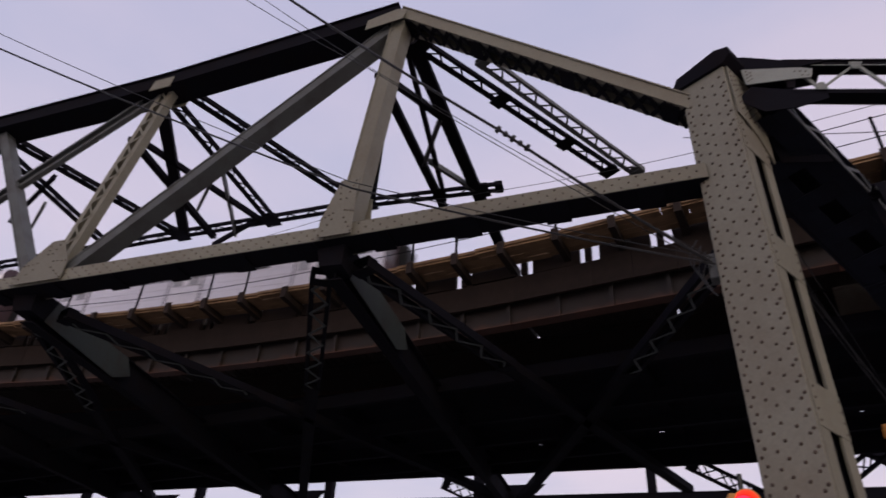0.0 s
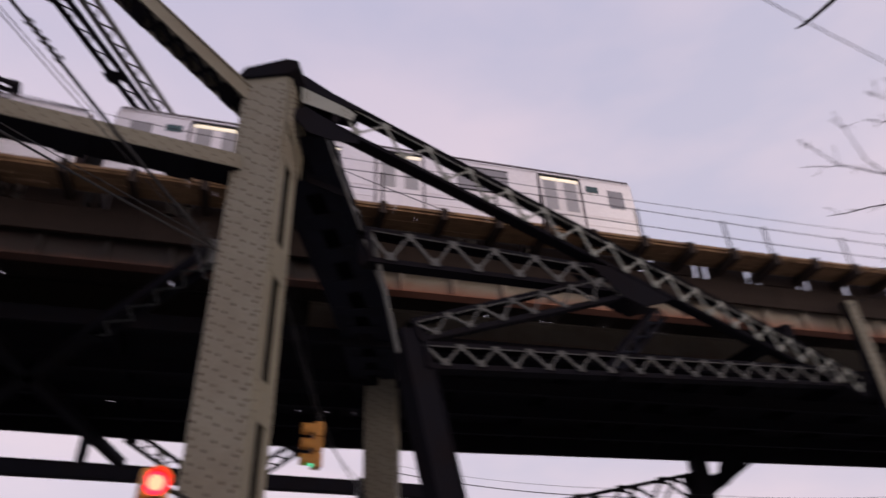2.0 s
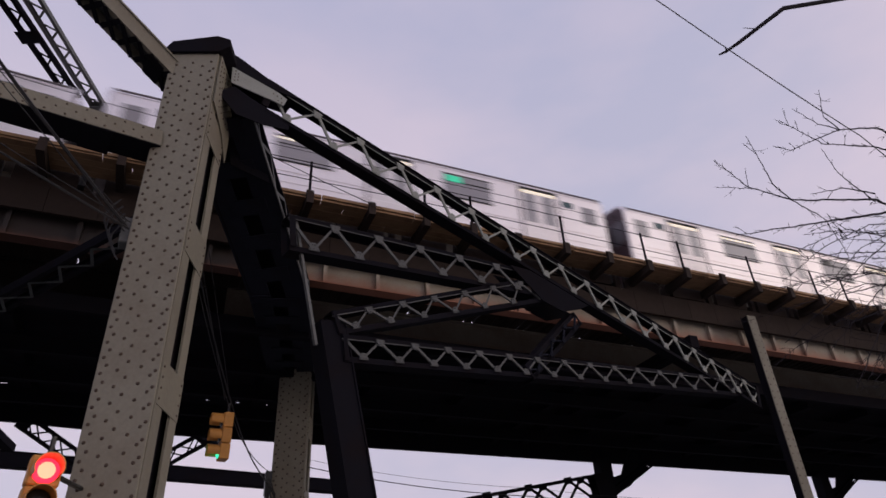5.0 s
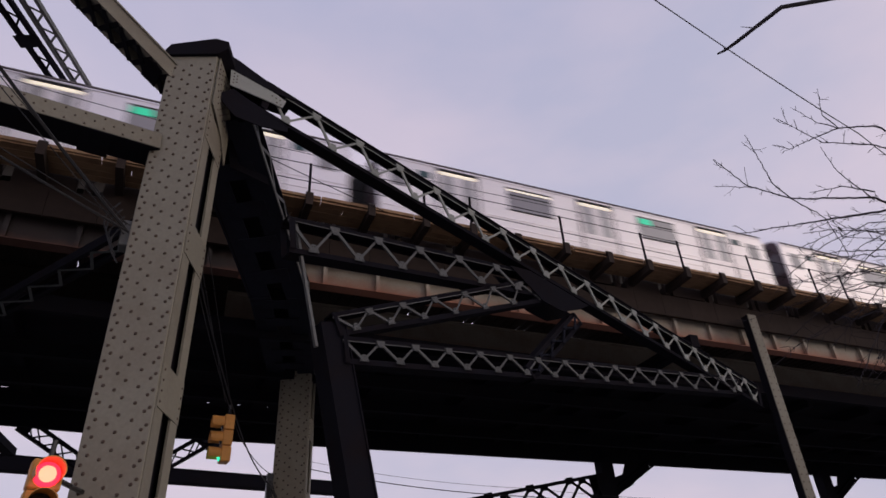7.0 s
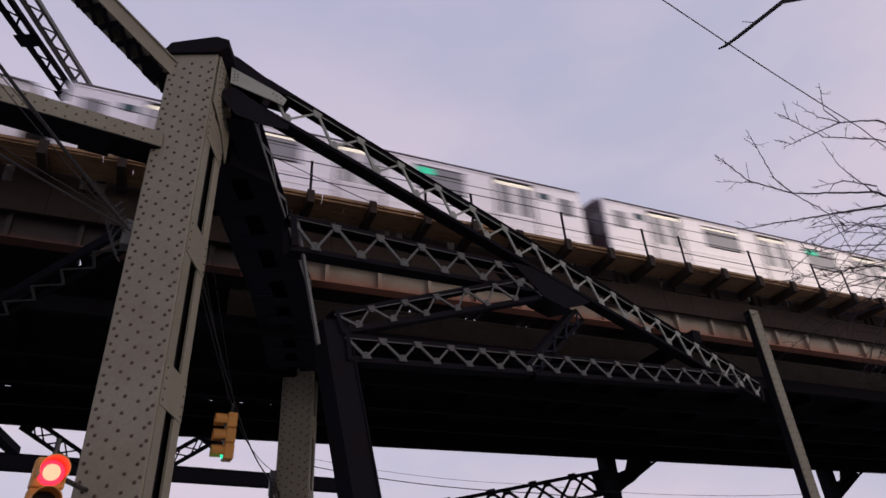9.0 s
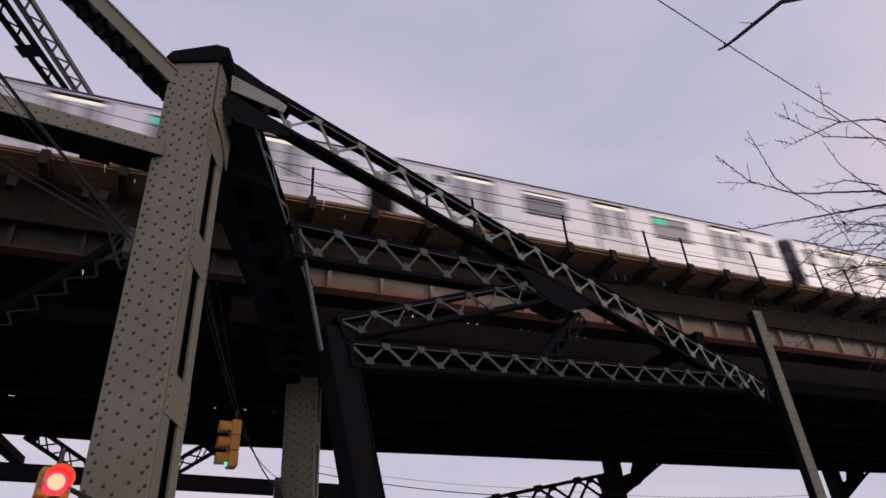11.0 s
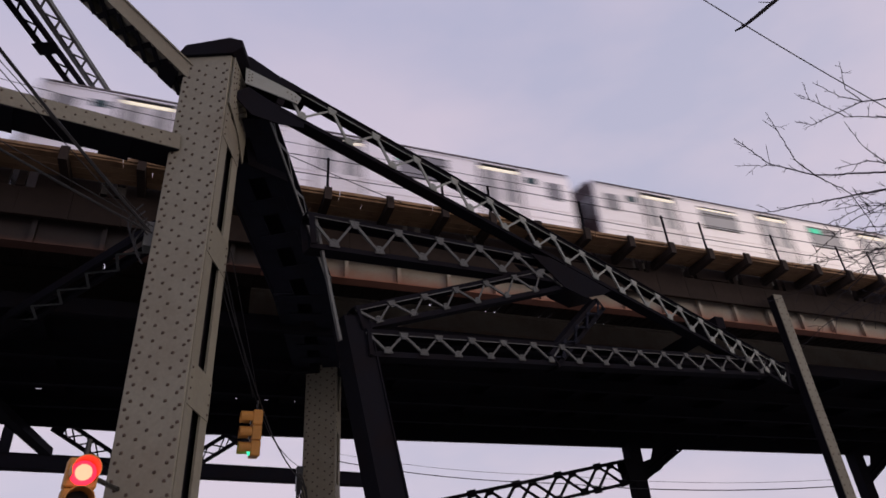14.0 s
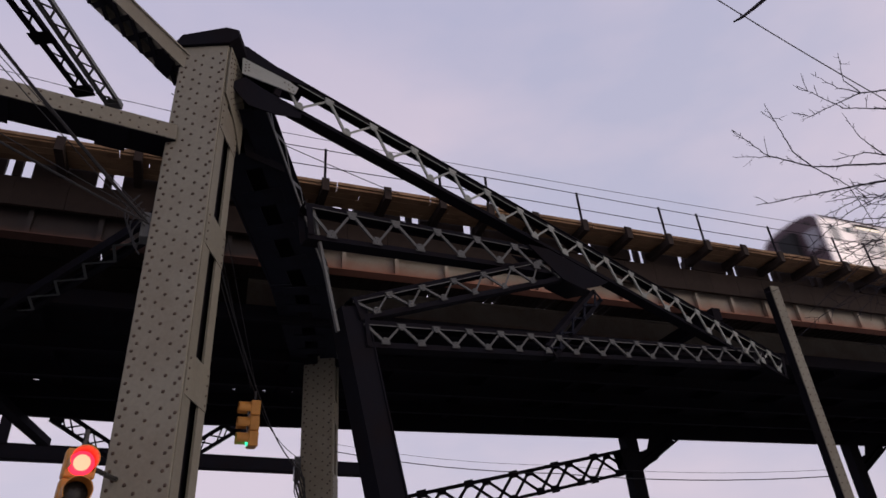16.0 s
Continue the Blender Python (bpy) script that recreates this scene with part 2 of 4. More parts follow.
def extrude(bm, prof, p, q, side):
    """A bar from p to q with the outline prof, in (along side, across) metres."""
    a, s, u = axes(p, q, side)
    rings = [[bm.verts.new(Vector(c) + s * x + u * y) for x, y in prof] for c in (p, q)]
    for i in range(len(prof)):
        j = (i + 1) % len(prof)
        bm.faces.new((rings[0][i], rings[0][j], rings[1][j], rings[1][i]))
    bm.faces.new(rings[0][::-1])
    bm.faces.new(rings[1])


def loft(bm, prof, pts, side, up=(0, 0, 1)):
    """A bar along pts with one outline, in (along side, along up) metres."""
    sd, u = Vector(side), Vector(up)
    rings = [[bm.verts.new(Vector(c) + sd * x + u * y) for x, y in prof] for c in pts]
    for r0, r1 in zip(rings, rings[1:]):
        for i in range(len(prof)):
            j = (i + 1) % len(prof)
            bm.faces.new((r0[i], r0[j], r1[j], r1[i]))
    bm.faces.new(rings[0][::-1])
    bm.faces.new(rings[-1])


def bars(parent, name, ends, w, t, side, mat, label=""):
    """Alike flat bars, objects of their own on one mesh, between pairs of ends."""
    ends = [(Vector(c), Vector(d)) for c, d in ends]
    length = (ends[0][1] - ends[0][0]).length
    bm = bmesh.new()
    beam(bm, (0, 0, 0), (length, 0, 0), t, w, (0, 0, 1))
    me = mesh(name, bm, mat)
    for c, d in ends:
        a, s, u = axes(c, d, side)
        ob = new(name, me)
        ob.parent = parent
        ob.matrix_local = Matrix((( a.x, u.x, s.x, c.x), (a.y, u.y, s.y, c.y), (a.z, u.z, s.z, c.z), (0, 0, 0, 1)))
        ob.scale = ((d - c).length / length, 1, 1)
        if label:
            tagged(ob, label)


def laced(parent, name, p, q, w, h, pitch, side, mat, label="", bar=0.05, flange=None, plates=True, lace_mat=None, back=True, own=False, endk=0.6):
    """A laced member: two channels with zigzag lacing bars on both faces. w is along side, h between the channels."""
    p, q = Vector(p), Vector(q)
    a, s, u = axes(p, q, side)
    fl = flange or min(0.09, h * 0.25)
    lace_mat = lace_mat or mat
    t = 0.02
    first = None
    for k in (-1, 1):
        bm = bmesh.new()
        y0, y1, y2 = k * h / 2, k * (h / 2 - t), k * (h / 2 - fl)
        x0, x1 = w / 2, w / 2 - 0.016
        extrude(bm, ((-x0, y0), (x0, y0), (x0, y2), (x1, y2), (x1, y1), (-x1, y1), (-x1, y2), (-x0, y2)), p, q, side)
        if own:
            part("channel", bm, mat, parent, label)
        else:
            ob = part(name if first is None else "channel", bm, mat, first or parent, label if first is None else "")
            first = first or ob
    holder = parent if own else first
    length = (q - p).length
    n = max(2, round(length / pitch))
    hh = h / 2 - fl * 0.55
    ends = []
    for e, odd in ((-1, 0), (1, 1)) if back else ((-1, 0),):
        o = s * e * (w / 2 + 0.008)
        for i in range(n):
            k = 1 if (i + odd) % 2 else -1
            ends.append((p + a * (length * i / n) + u * (k * hh) + o, p + a * (length * (i + 1) / n) - u * (k * hh) + o))
    bars(holder, "lacing_bar", ends, bar, 0.014, side, lace_mat)
    if plates:
        ends = []
        for e in (-1, 1):
            o = s * e * (w / 2 + 0.02)
            for i in range(1, n):
                k = 1 if (i + (0 if e == -1 else 1)) % 2 else -1
                c = p + a * (length * i / n) + u * (k * hh * 0.93) + o
                ends.append((c - a * bar * 1.6, c + a * bar * 1.6))
        bars(holder, "lacing_plate", ends, bar * 2.3, 0.012, side, lace_mat)
    ends = []
    for e in (-1, 1):
        for f in (0.0, 1.0):
            c = p.lerp(q, f) + s * e * (w / 2 + 0.03)
            ends.append((c, c + a * (h * endk if f == 0 else -h * endk)))
    bars(holder, "batten_plate", ends, h * 0.98, 0.014, side, mat)
    return holder


def boxed(parent, name, p, q, w, h, side, mat, label="", lip=0.05):
    """A riveted box member with lipped cover plates above and below."""
    x, X, y, Y = w / 2, w / 2 + lip / 2, h / 2 - 0.03, h / 2
    bm = bmesh.new()
    extrude(bm, ((-X, -Y), (X, -Y), (X, -y), (x, -y), (x, y), (X, y), (X, Y), (-X, Y), (-X, y), (-x, y), (-x, -y), (-X, -y)), p, q, side)
    return part(name, bm, mat, parent, label)


# ---- ground ----
g = bmesh.new()
prism(g, ((-900, -900, 0), (900, -900, 0), (900, 900, 0), (-900, 900, 0)), (0, 0, 0.2))
ground = new("ground", mesh("ground", g, ASPHALT))
ground.location = (0, 0, -0.1)
tagged(ground, "dark worn asphalt ground under the elevated railway", "ground", kind="structure")

# ---- the bridge truss ----
TA = Vector((-14.7, 6.82, 0))
TB = Vector((-0.82, 9.11, 0))
TDIR = (TB - TA).normalized()
TN = Vector((TDIR.y, -TDIR.x, 0))      # towards the street


def on_truss(x, z):
    """A place on the truss's plane at that x and height."""
    return TB + TDIR * ((x + 0.77) * 0.976 / TDIR.x) + Vector((0, 0, z))


PEAK, TIE_Z = on_truss(-6.6, 14.93), 8.63
truss = thing("bridge_truss", "beige painted riveted steel bridge truss with laced members", "bridge truss")
# top chord
LEFT = -60
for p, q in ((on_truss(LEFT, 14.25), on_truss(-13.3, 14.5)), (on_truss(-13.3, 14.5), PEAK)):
    boxed(truss, "top_chord", p, q, 0.56, 0.52, TN, SHADESTEEL, "dark top chord", 0.12)
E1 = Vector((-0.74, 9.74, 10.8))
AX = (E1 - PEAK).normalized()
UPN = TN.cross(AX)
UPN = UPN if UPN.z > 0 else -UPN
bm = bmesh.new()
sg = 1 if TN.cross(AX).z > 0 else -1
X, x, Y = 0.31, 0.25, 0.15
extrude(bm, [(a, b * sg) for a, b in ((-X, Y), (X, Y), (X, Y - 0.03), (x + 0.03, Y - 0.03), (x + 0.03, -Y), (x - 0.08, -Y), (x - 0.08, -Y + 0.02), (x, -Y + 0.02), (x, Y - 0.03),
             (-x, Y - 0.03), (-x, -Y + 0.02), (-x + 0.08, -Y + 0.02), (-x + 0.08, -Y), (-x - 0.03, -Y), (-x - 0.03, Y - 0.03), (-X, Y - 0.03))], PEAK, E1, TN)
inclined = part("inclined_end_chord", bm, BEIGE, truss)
# lacing and soffit sheet are coloured dark for the chord's shaded underside
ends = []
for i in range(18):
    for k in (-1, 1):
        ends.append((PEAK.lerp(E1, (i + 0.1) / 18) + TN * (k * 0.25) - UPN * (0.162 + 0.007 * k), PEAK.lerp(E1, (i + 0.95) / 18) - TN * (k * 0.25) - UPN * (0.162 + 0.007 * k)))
bars(inclined, "lacing_bar", ends, 0.1, 0.013, UPN, SHADESTEEL, "dark crossed lacing bar")
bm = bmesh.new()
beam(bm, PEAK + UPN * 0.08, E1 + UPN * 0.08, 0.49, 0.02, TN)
part("cover_soffit", bm, GREYGREEN, inclined, "sheet darkening the underside of the cover plate")
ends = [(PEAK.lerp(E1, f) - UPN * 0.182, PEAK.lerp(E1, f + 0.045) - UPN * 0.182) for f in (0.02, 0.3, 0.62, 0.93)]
bars(inclined, "batten_plate", ends, 0.5, 0.014, UPN, SHADESTEEL)


def chord_rivets(parent, p, q, h, n, off):
    bm = bmesh.new()
    a, s, u = axes(p, q, TN)
    L = (Vector(q) - Vector(p)).length
    for i in range(int(L / 0.28)):
        for j in range(n):
            rivet(bm, Vector(p) + a * (i * 0.28 + 0.14 * (j % 2) + 0.1) + s * off + u * (h * (j / (n - 1) - 0.5)), TN, 0.02)
    part("rivet_field", bm, RIVET, parent, kind="stuff")


# bottom chord; the core's colour holds the shade of its underside
P, Q = on_truss(-7.5, TIE_Z), Vector((-0.76, 9.66, TIE_Z + 0.5))
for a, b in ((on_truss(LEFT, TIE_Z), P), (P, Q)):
    bottom = boxed(truss, "bottom_chord", a, b, 0.5, 0.33, TN, SHADESTEEL, "shade-dark core of the bottom chord", 0.04)
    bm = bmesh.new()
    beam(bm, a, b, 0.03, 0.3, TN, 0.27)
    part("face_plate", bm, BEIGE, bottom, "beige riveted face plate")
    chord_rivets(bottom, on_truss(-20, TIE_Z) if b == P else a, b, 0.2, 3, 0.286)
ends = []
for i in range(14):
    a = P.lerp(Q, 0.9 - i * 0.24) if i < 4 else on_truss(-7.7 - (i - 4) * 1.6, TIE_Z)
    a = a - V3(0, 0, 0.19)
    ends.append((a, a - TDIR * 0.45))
bars(bottom, "tie_plate", ends, 0.02, 0.62, TN, SHADESTEEL, "dark tie plate under the chord")

boxed(truss, "vertical_post", PEAK - Vector((0, 0, 0.1)), on_truss(-7.2, TIE_Z), 0.4, 0.34, TN, BEIGE)
boxed(truss, "diagonal", on_truss(-6.8, 14.5), on_truss(-14.1, TIE_Z + 0.15), 0.36, 0.3, TN, GREYGREEN, "grey green riveted diagonal")
laced(truss, "laced_post", on_truss(-13.2, 14.6), on_truss(-14.6, TIE_Z), 0.22, 0.44, 0.3, TN, BEIGE, plates=False, flange=0.13, bar=0.05)
boxed(truss, "diagonal", on_truss(-19.2, 14.5), on_truss(-15.15, TIE_Z + 0.1), 0.26, 0.26, TN, GREYGREEN)
laced(truss, "counter_brace", on_truss(-13.4, 14.5), on_truss(-20.2, 10.25), 0.14, 0.36, 0.28, TN, GREYGREEN, plates=False, flange=0.06, bar=0.035, back=False)
boxed(truss, "diagonal", on_truss(-20.0, 14.7), on_truss(-27.5, TIE_Z + 0.15), 0.4, 0.42, TN, GREYGREEN)
# gusset plates
for pts in (((-7.62, 8.5), (-6.9, 8.5), (-6.9, 9.0), (-6.92, 9.8), (-7.28, 9.8), (-7.6, 8.9)),
            ((-15.3, 8.5), (-13.85, 8.5), (-13.85, 8.95), (-14.2, 9.55), (-14.55, 9.55), (-15.15, 8.95)),
            ((-7.4, 14.42), (-6.45, 14.5), (-6.35, 14.78), (-6.6, 14.9), (-7.35, 14.74)),
            ((-13.6, 14.15), (-12.95, 14.15), (-12.9, 14.5), (-13.5, 14.5))):
    for k in (-1, 1):
        bm = bmesh.new()
        prism(bm, [on_truss(*p) + TN * (k * 0.345) for p in pts], TN * 0.02)
        gp = part("gusset_plate", bm, BEIGE, truss)
        if k == 1 and pts[0][1] < 10:
            bm = bmesh.new()
            c = sum((on_truss(*p) for p in pts), Vector()) / len(pts)
            for p in pts:
                for f in (0.35, 0.55, 0.75, 0.92):
                    rivet(bm, c.lerp(on_truss(*p), f) + TN * 0.357, TN, 0.022)
            part("rivet_field", bm, RIVET, gp, kind="stuff")

# top bracing between the truss and the one beyond the track
TZ = 15.2
top_bracing = thing("top_lateral_bracing", "dark laced steel bracing over the railway track", "bridge bracing")
UP = (0, 0, 1)
chord_pts = [(-45, 8.6), (-22.33, 12.35), (-19.0, 12.87), (-15.22, 13.52), (-11.5, 14.13), (-7.72, 15.03), (-7.0, 15.2)]
for a, b in zip(chord_pts, chord_pts[1:]):
    laced(top_bracing, "lateral_chord", (*a, TZ), (*b, TZ), 0.12, 0.4, 0.42, UP, SHADESTEEL, plates=False, flange=0.08, bar=0.05, back=False)
for a, b in (((-13.98, 7.6), (-15.22, 13.52)), ((-20.07, 6.5), (-19.14, 12.75)), ((-13.44, 7.45), (-11.8, 14.1)), ((-20.68, 6.7), (-22.38, 12.4)), ((-6.7, 9.0), (-3.62, 15.95))):
    laced(top_bracing, "lateral_brace", (*a, TZ), (*b, TZ), 0.14, 0.4, 0.34, UP, SHADESTEEL, plates=False, flange=0.085, bar=0.05, back=False)
laced(top_bracing, "lateral_brace", (-5.44, 10.2, TZ), (-2.9, 16.3, TZ), 0.12, 0.42, 0.32, UP, GREYGREEN, "grey laced brace", plates=False, flange=0.08, bar=0.055, back=False)
ends = [(Vector((-6.7, 9.0, TZ - 0.1)).lerp(Vector((-3.62, 15.95, TZ - 0.1)), f), Vector((-6.7, 9.0, TZ - 0.1)).lerp(Vector((-3.62, 15.95, TZ - 0.1)), f + 0.05)) for f in (0.0, 0.36, 0.7, 0.95)]
bars(top_bracing, "batten_plate", ends, 0.56, 0.014, UP, SHADESTEEL)
ends = [(Vector((*c, TZ - 0.1)) - TDIR * 0.3, Vector((*c, TZ - 0.1)) + TDIR * 0.3) for c in chord_pts[1:6]]
bars(top_bracing, "joint_plate", ends, 0.62, 0.014, UP, SHADESTEEL, "dark joint plate")
for a, b, w, m in (((-14.26, 7.6), (-18.9, 12.95), 0.34, SHADESTEEL), ((-16.44, 8.39), (-17.97, 13.52), 0.2, SHADESTEEL), ((-16.27, 8.36), (-15.57, 13.5), 0.12, SHADESTEEL),
                   ((-7.3, 9.0), (-11.4, 14.2), 0.22, SHADESTEEL), ((-8.1, 9.5), (-9.6, 17.2), 0.24, SHADESTEEL), ((-6.75, 9.0), (-8.8, 20.3), 0.36, SHADESTEEL), ((-6.95, 9.0), (-9.0, 15.0), 0.12, SHADESTEEL),
                   ((-7.91, 9.9), (-7.33, 11.6), 0.14, SHADESTEEL), ((-8.56, 13.1), (-7.88, 14.95), 0.1, GREYGREEN), ((-7.38, 11.65), (-8.79, 13.2), 0.12, GREYGREEN),
                   ((-15.03, 10.65), (-17.25, 11.98), 0.09, GREYGREEN), ((-14.86, 10.7), (-17.1, 13.76), 0.08, GREYGREEN), ((-22.14, 9.45), (-24.9, 10.55), 0.1, GREYGREEN),
                   ((-20.4, 8.6), (-24.4, 9.6), 0.12, SHADESTEEL), ((-15.6, 13.3), (-18.4, 13.9), 0.1, SHADESTEEL)):
    boxed(top_bracing, "strut", (*a, TZ - 0.02), (*b, TZ - 0.02), 0.14, w, UP, m)
# the truss beyond the track
FOFF = Vector((0, 19.2, 0))
far_truss = thing("bridge_truss", "dark riveted steel bridge truss beyond the railway track", "bridge truss")
boxed(far_truss, "top_chord", on_truss(-60, TZ) + FOFF, on_truss(-6, TZ) + FOFF, 0.5, 0.5, TN, SHADESTEEL)
boxed(far_truss, "bottom_chord", on_truss(-60, 8.2) + FOFF, on_truss(9.5, 8.2) + FOFF, 0.5, 0.52, TN, SHADESTEEL)
boxed(far_truss, "inclined_end_chord", on_truss(-6, TZ) + FOFF, on_truss(3, 9.2) + FOFF, 0.5, 0.5, TN, SHADESTEEL)
for i in range(6):
    boxed(far_truss, "vertical_post", on_truss(-6 - i * 7.2, 8.4) + FOFF, on_truss(-6 - i * 7.2, TZ) + FOFF, 0.35, 0.35, TN, SHADESTEEL)
laced(far_truss, "laced_post", on_truss(9.2, 8.2) + FOFF, on_truss(9.2, 0.0) + FOFF, 0.4, 0.4, 0.4, TN, SHADESTEEL, plates=False)
for i in range(4):
    boxed(far_truss, "support_post", on_truss(-20.5 - i * 14, 0) + FOFF, on_truss(-20.5 - i * 14, 8.0) + FOFF, 0.5, 0.5, TN, SHADESTEEL)

# floor beams and cross bracing under the deck, its shade put into their colour
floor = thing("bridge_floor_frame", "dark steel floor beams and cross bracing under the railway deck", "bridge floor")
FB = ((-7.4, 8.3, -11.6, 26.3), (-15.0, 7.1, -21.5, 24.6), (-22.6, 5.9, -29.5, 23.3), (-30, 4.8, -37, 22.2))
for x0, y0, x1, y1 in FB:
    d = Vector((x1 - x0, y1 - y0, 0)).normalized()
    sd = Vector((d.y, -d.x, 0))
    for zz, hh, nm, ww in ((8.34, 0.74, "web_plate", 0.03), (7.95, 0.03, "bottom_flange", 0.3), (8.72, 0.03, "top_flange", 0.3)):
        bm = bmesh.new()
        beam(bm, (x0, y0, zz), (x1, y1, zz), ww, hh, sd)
        part(nm, bm, SHADESTEEL, floor)
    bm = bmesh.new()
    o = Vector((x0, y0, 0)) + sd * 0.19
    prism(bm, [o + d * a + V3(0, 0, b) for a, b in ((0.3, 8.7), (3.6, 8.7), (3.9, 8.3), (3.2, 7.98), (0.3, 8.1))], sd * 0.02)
    part("bracket_plate", bm, BRACKET, floor, "dark green bracket plate")
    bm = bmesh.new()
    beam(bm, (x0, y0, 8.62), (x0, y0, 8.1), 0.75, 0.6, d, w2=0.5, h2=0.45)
    part("bearing_block", bm, SHADESTEEL, floor)
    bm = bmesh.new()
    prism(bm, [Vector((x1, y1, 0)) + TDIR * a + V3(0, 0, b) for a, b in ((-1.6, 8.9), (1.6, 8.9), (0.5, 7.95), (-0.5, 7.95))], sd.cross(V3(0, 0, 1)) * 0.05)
    part("haunch_plate", bm, SHADESTEEL, floor)
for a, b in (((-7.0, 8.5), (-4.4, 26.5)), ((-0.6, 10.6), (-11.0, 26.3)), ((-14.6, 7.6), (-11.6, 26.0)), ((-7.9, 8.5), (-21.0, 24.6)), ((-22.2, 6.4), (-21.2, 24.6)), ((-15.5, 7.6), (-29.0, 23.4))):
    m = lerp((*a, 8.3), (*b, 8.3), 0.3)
    laced(floor, "cross_brace", (*a, 8.3), m, 0.2, 0.44, 0.5, UP, SHADESTEEL, plates=False, lace_mat=BRACKET, back=False, bar=0.055)
    boxed(floor, "cross_brace", m, (*b, 8.3), 0.2, 0.36, UP, SHADESTEEL)

# ---- columns of the portal ----
def bridge_column(name, x, y, top, wx, wy, rot, label):
    """A riveted box column: front and back plates, corner angles, battened sides."""
    c = thing(name, label, "bridge column", (x, y, 0))
    c.rotation_euler = (0, 0, radians(rot))
    for k in (-1, 1):
        bm = bmesh.new()
        box(bm, (-wx / 2, k * wy / 2 - 0.018, 0), (wx / 2, k * wy / 2 + 0.018, top))
        part("cover_plate", bm, BEIGE, c, bevel=0.006)
    for i in (-1, 1):
        for k in (-1, 1):
            bm = bmesh.new()
            y0, y1 = sorted((k * (wy / 2 - 0.018), k * (wy / 2 - 0.3)))
            box(bm, (i * wx / 2 - 0.022, y0, 0), (i * wx / 2 + 0.012, y1, top))
            part("corner_angle", bm, BEIGE, c)
    for z in (0.1, 2.3, 4.62, 7.0, 9.3) if top > 10 else (0.9, 2.9, 4.9, 6.9):
        for i in (-1, 1):
            bm = bmesh.new()
            box(bm, (i * (wx / 2 + 0.014) - 0.008, -wy / 2 + 0.02, z), (i * (wx / 2 + 0.014) + 0.008, wy / 2 - 0.02, z + 0.62))
            bt = part("batten_plate", bm, BEIGE, c)
            bm = bmesh.new()
            for k in (-1, 1):
                for j in range(4):
                    rivet(bm, (i * (wx / 2 + 0.022), k * (wy / 2 - 0.09), z + 0.08 + j * 0.15), (i, 0, 0), 0.02)
            part("rivet_field", bm, RIVET, bt, kind="stuff")
    # solid core added in the shade colour, to darken the gaps between battens
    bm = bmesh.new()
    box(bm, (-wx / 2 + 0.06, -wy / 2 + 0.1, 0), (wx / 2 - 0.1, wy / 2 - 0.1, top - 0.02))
    part("core_web", bm, SHADESTEEL, c, "dark infill for the shade inside the column")
    bm = bmesh.new()
    cols = [-0.43, -0.36, -0.17, -0.02, 0.2, 0.37, 0.44]
    n = int((top - 0.2) / 0.23)
    for r in range(n):
        for j, u in enumerate(cols):
            zz = 0.2 + r * 0.23 + (0.0, 0.115, 0.05, 0.165, 0.08, 0.19, 0.02)[j] + random.uniform(-0.006, 0.006)
            rivet(bm, (u * wx, -wy / 2 - 0.018, zz), (0, -1, 0), 0.027)
    part("rivet_field", bm, RIVET, c, "rust-dark domed rivet heads", kind="stuff")
    return c


C1T = 11.2
col1 = bridge_column("bridge_column", -0.28, 9.79, C1T, 0.83, 0.94, -21, "beige riveted steel box column with battened sides carrying the truss end")
bm = bmesh.new()
prism(bm, ((-0.5, 0, C1T - 0.02), (-0.53, 0, C1T + 0.1), (-0.44, 0, C1T + 0.26), (0.36, 0, C1T + 0.4), (0.6, 0, C1T + 0.3), (0.62, 0, C1T + 0.12), (0.44, 0, C1T - 0.02)), (0, 1.1, 0))
part("cap_plate", bm, SHADESTEEL, col1, "dark cap plate", bevel=0.01)
bm = bmesh.new()
prism(bm, [(0.455, y, z) for y, z in ((-0.44, 10.05), (-0.44, 11.18), (0.46, 11.18), (0.55, 10.7), (0.62, 10.0), (0.6, 9.5), (0.2, 9.85), (-0.2, 10.0))], (0.02, 0, 0))
gp = part("gusset_plate", bm, BEIGE, col1, "beige riveted gusset plate")
bm = bmesh.new()
for i in range(9):
    for j in range(6):
        y, z = -0.37 + 0.15 * j + 0.04 * max(0, 5 - i), 11.08 - 0.115 * (8 - i)
        rivet(bm, (0.466, y, z), (1, 0, 0), 0.02)
part("rivet_field", bm, RIVET, gp, kind="stuff")
col2 = bridge_column("bridge_column", 3.62, 18.45, 8.8, 0.84, 0.94, -21, "beige riveted steel box column beyond the railway track")

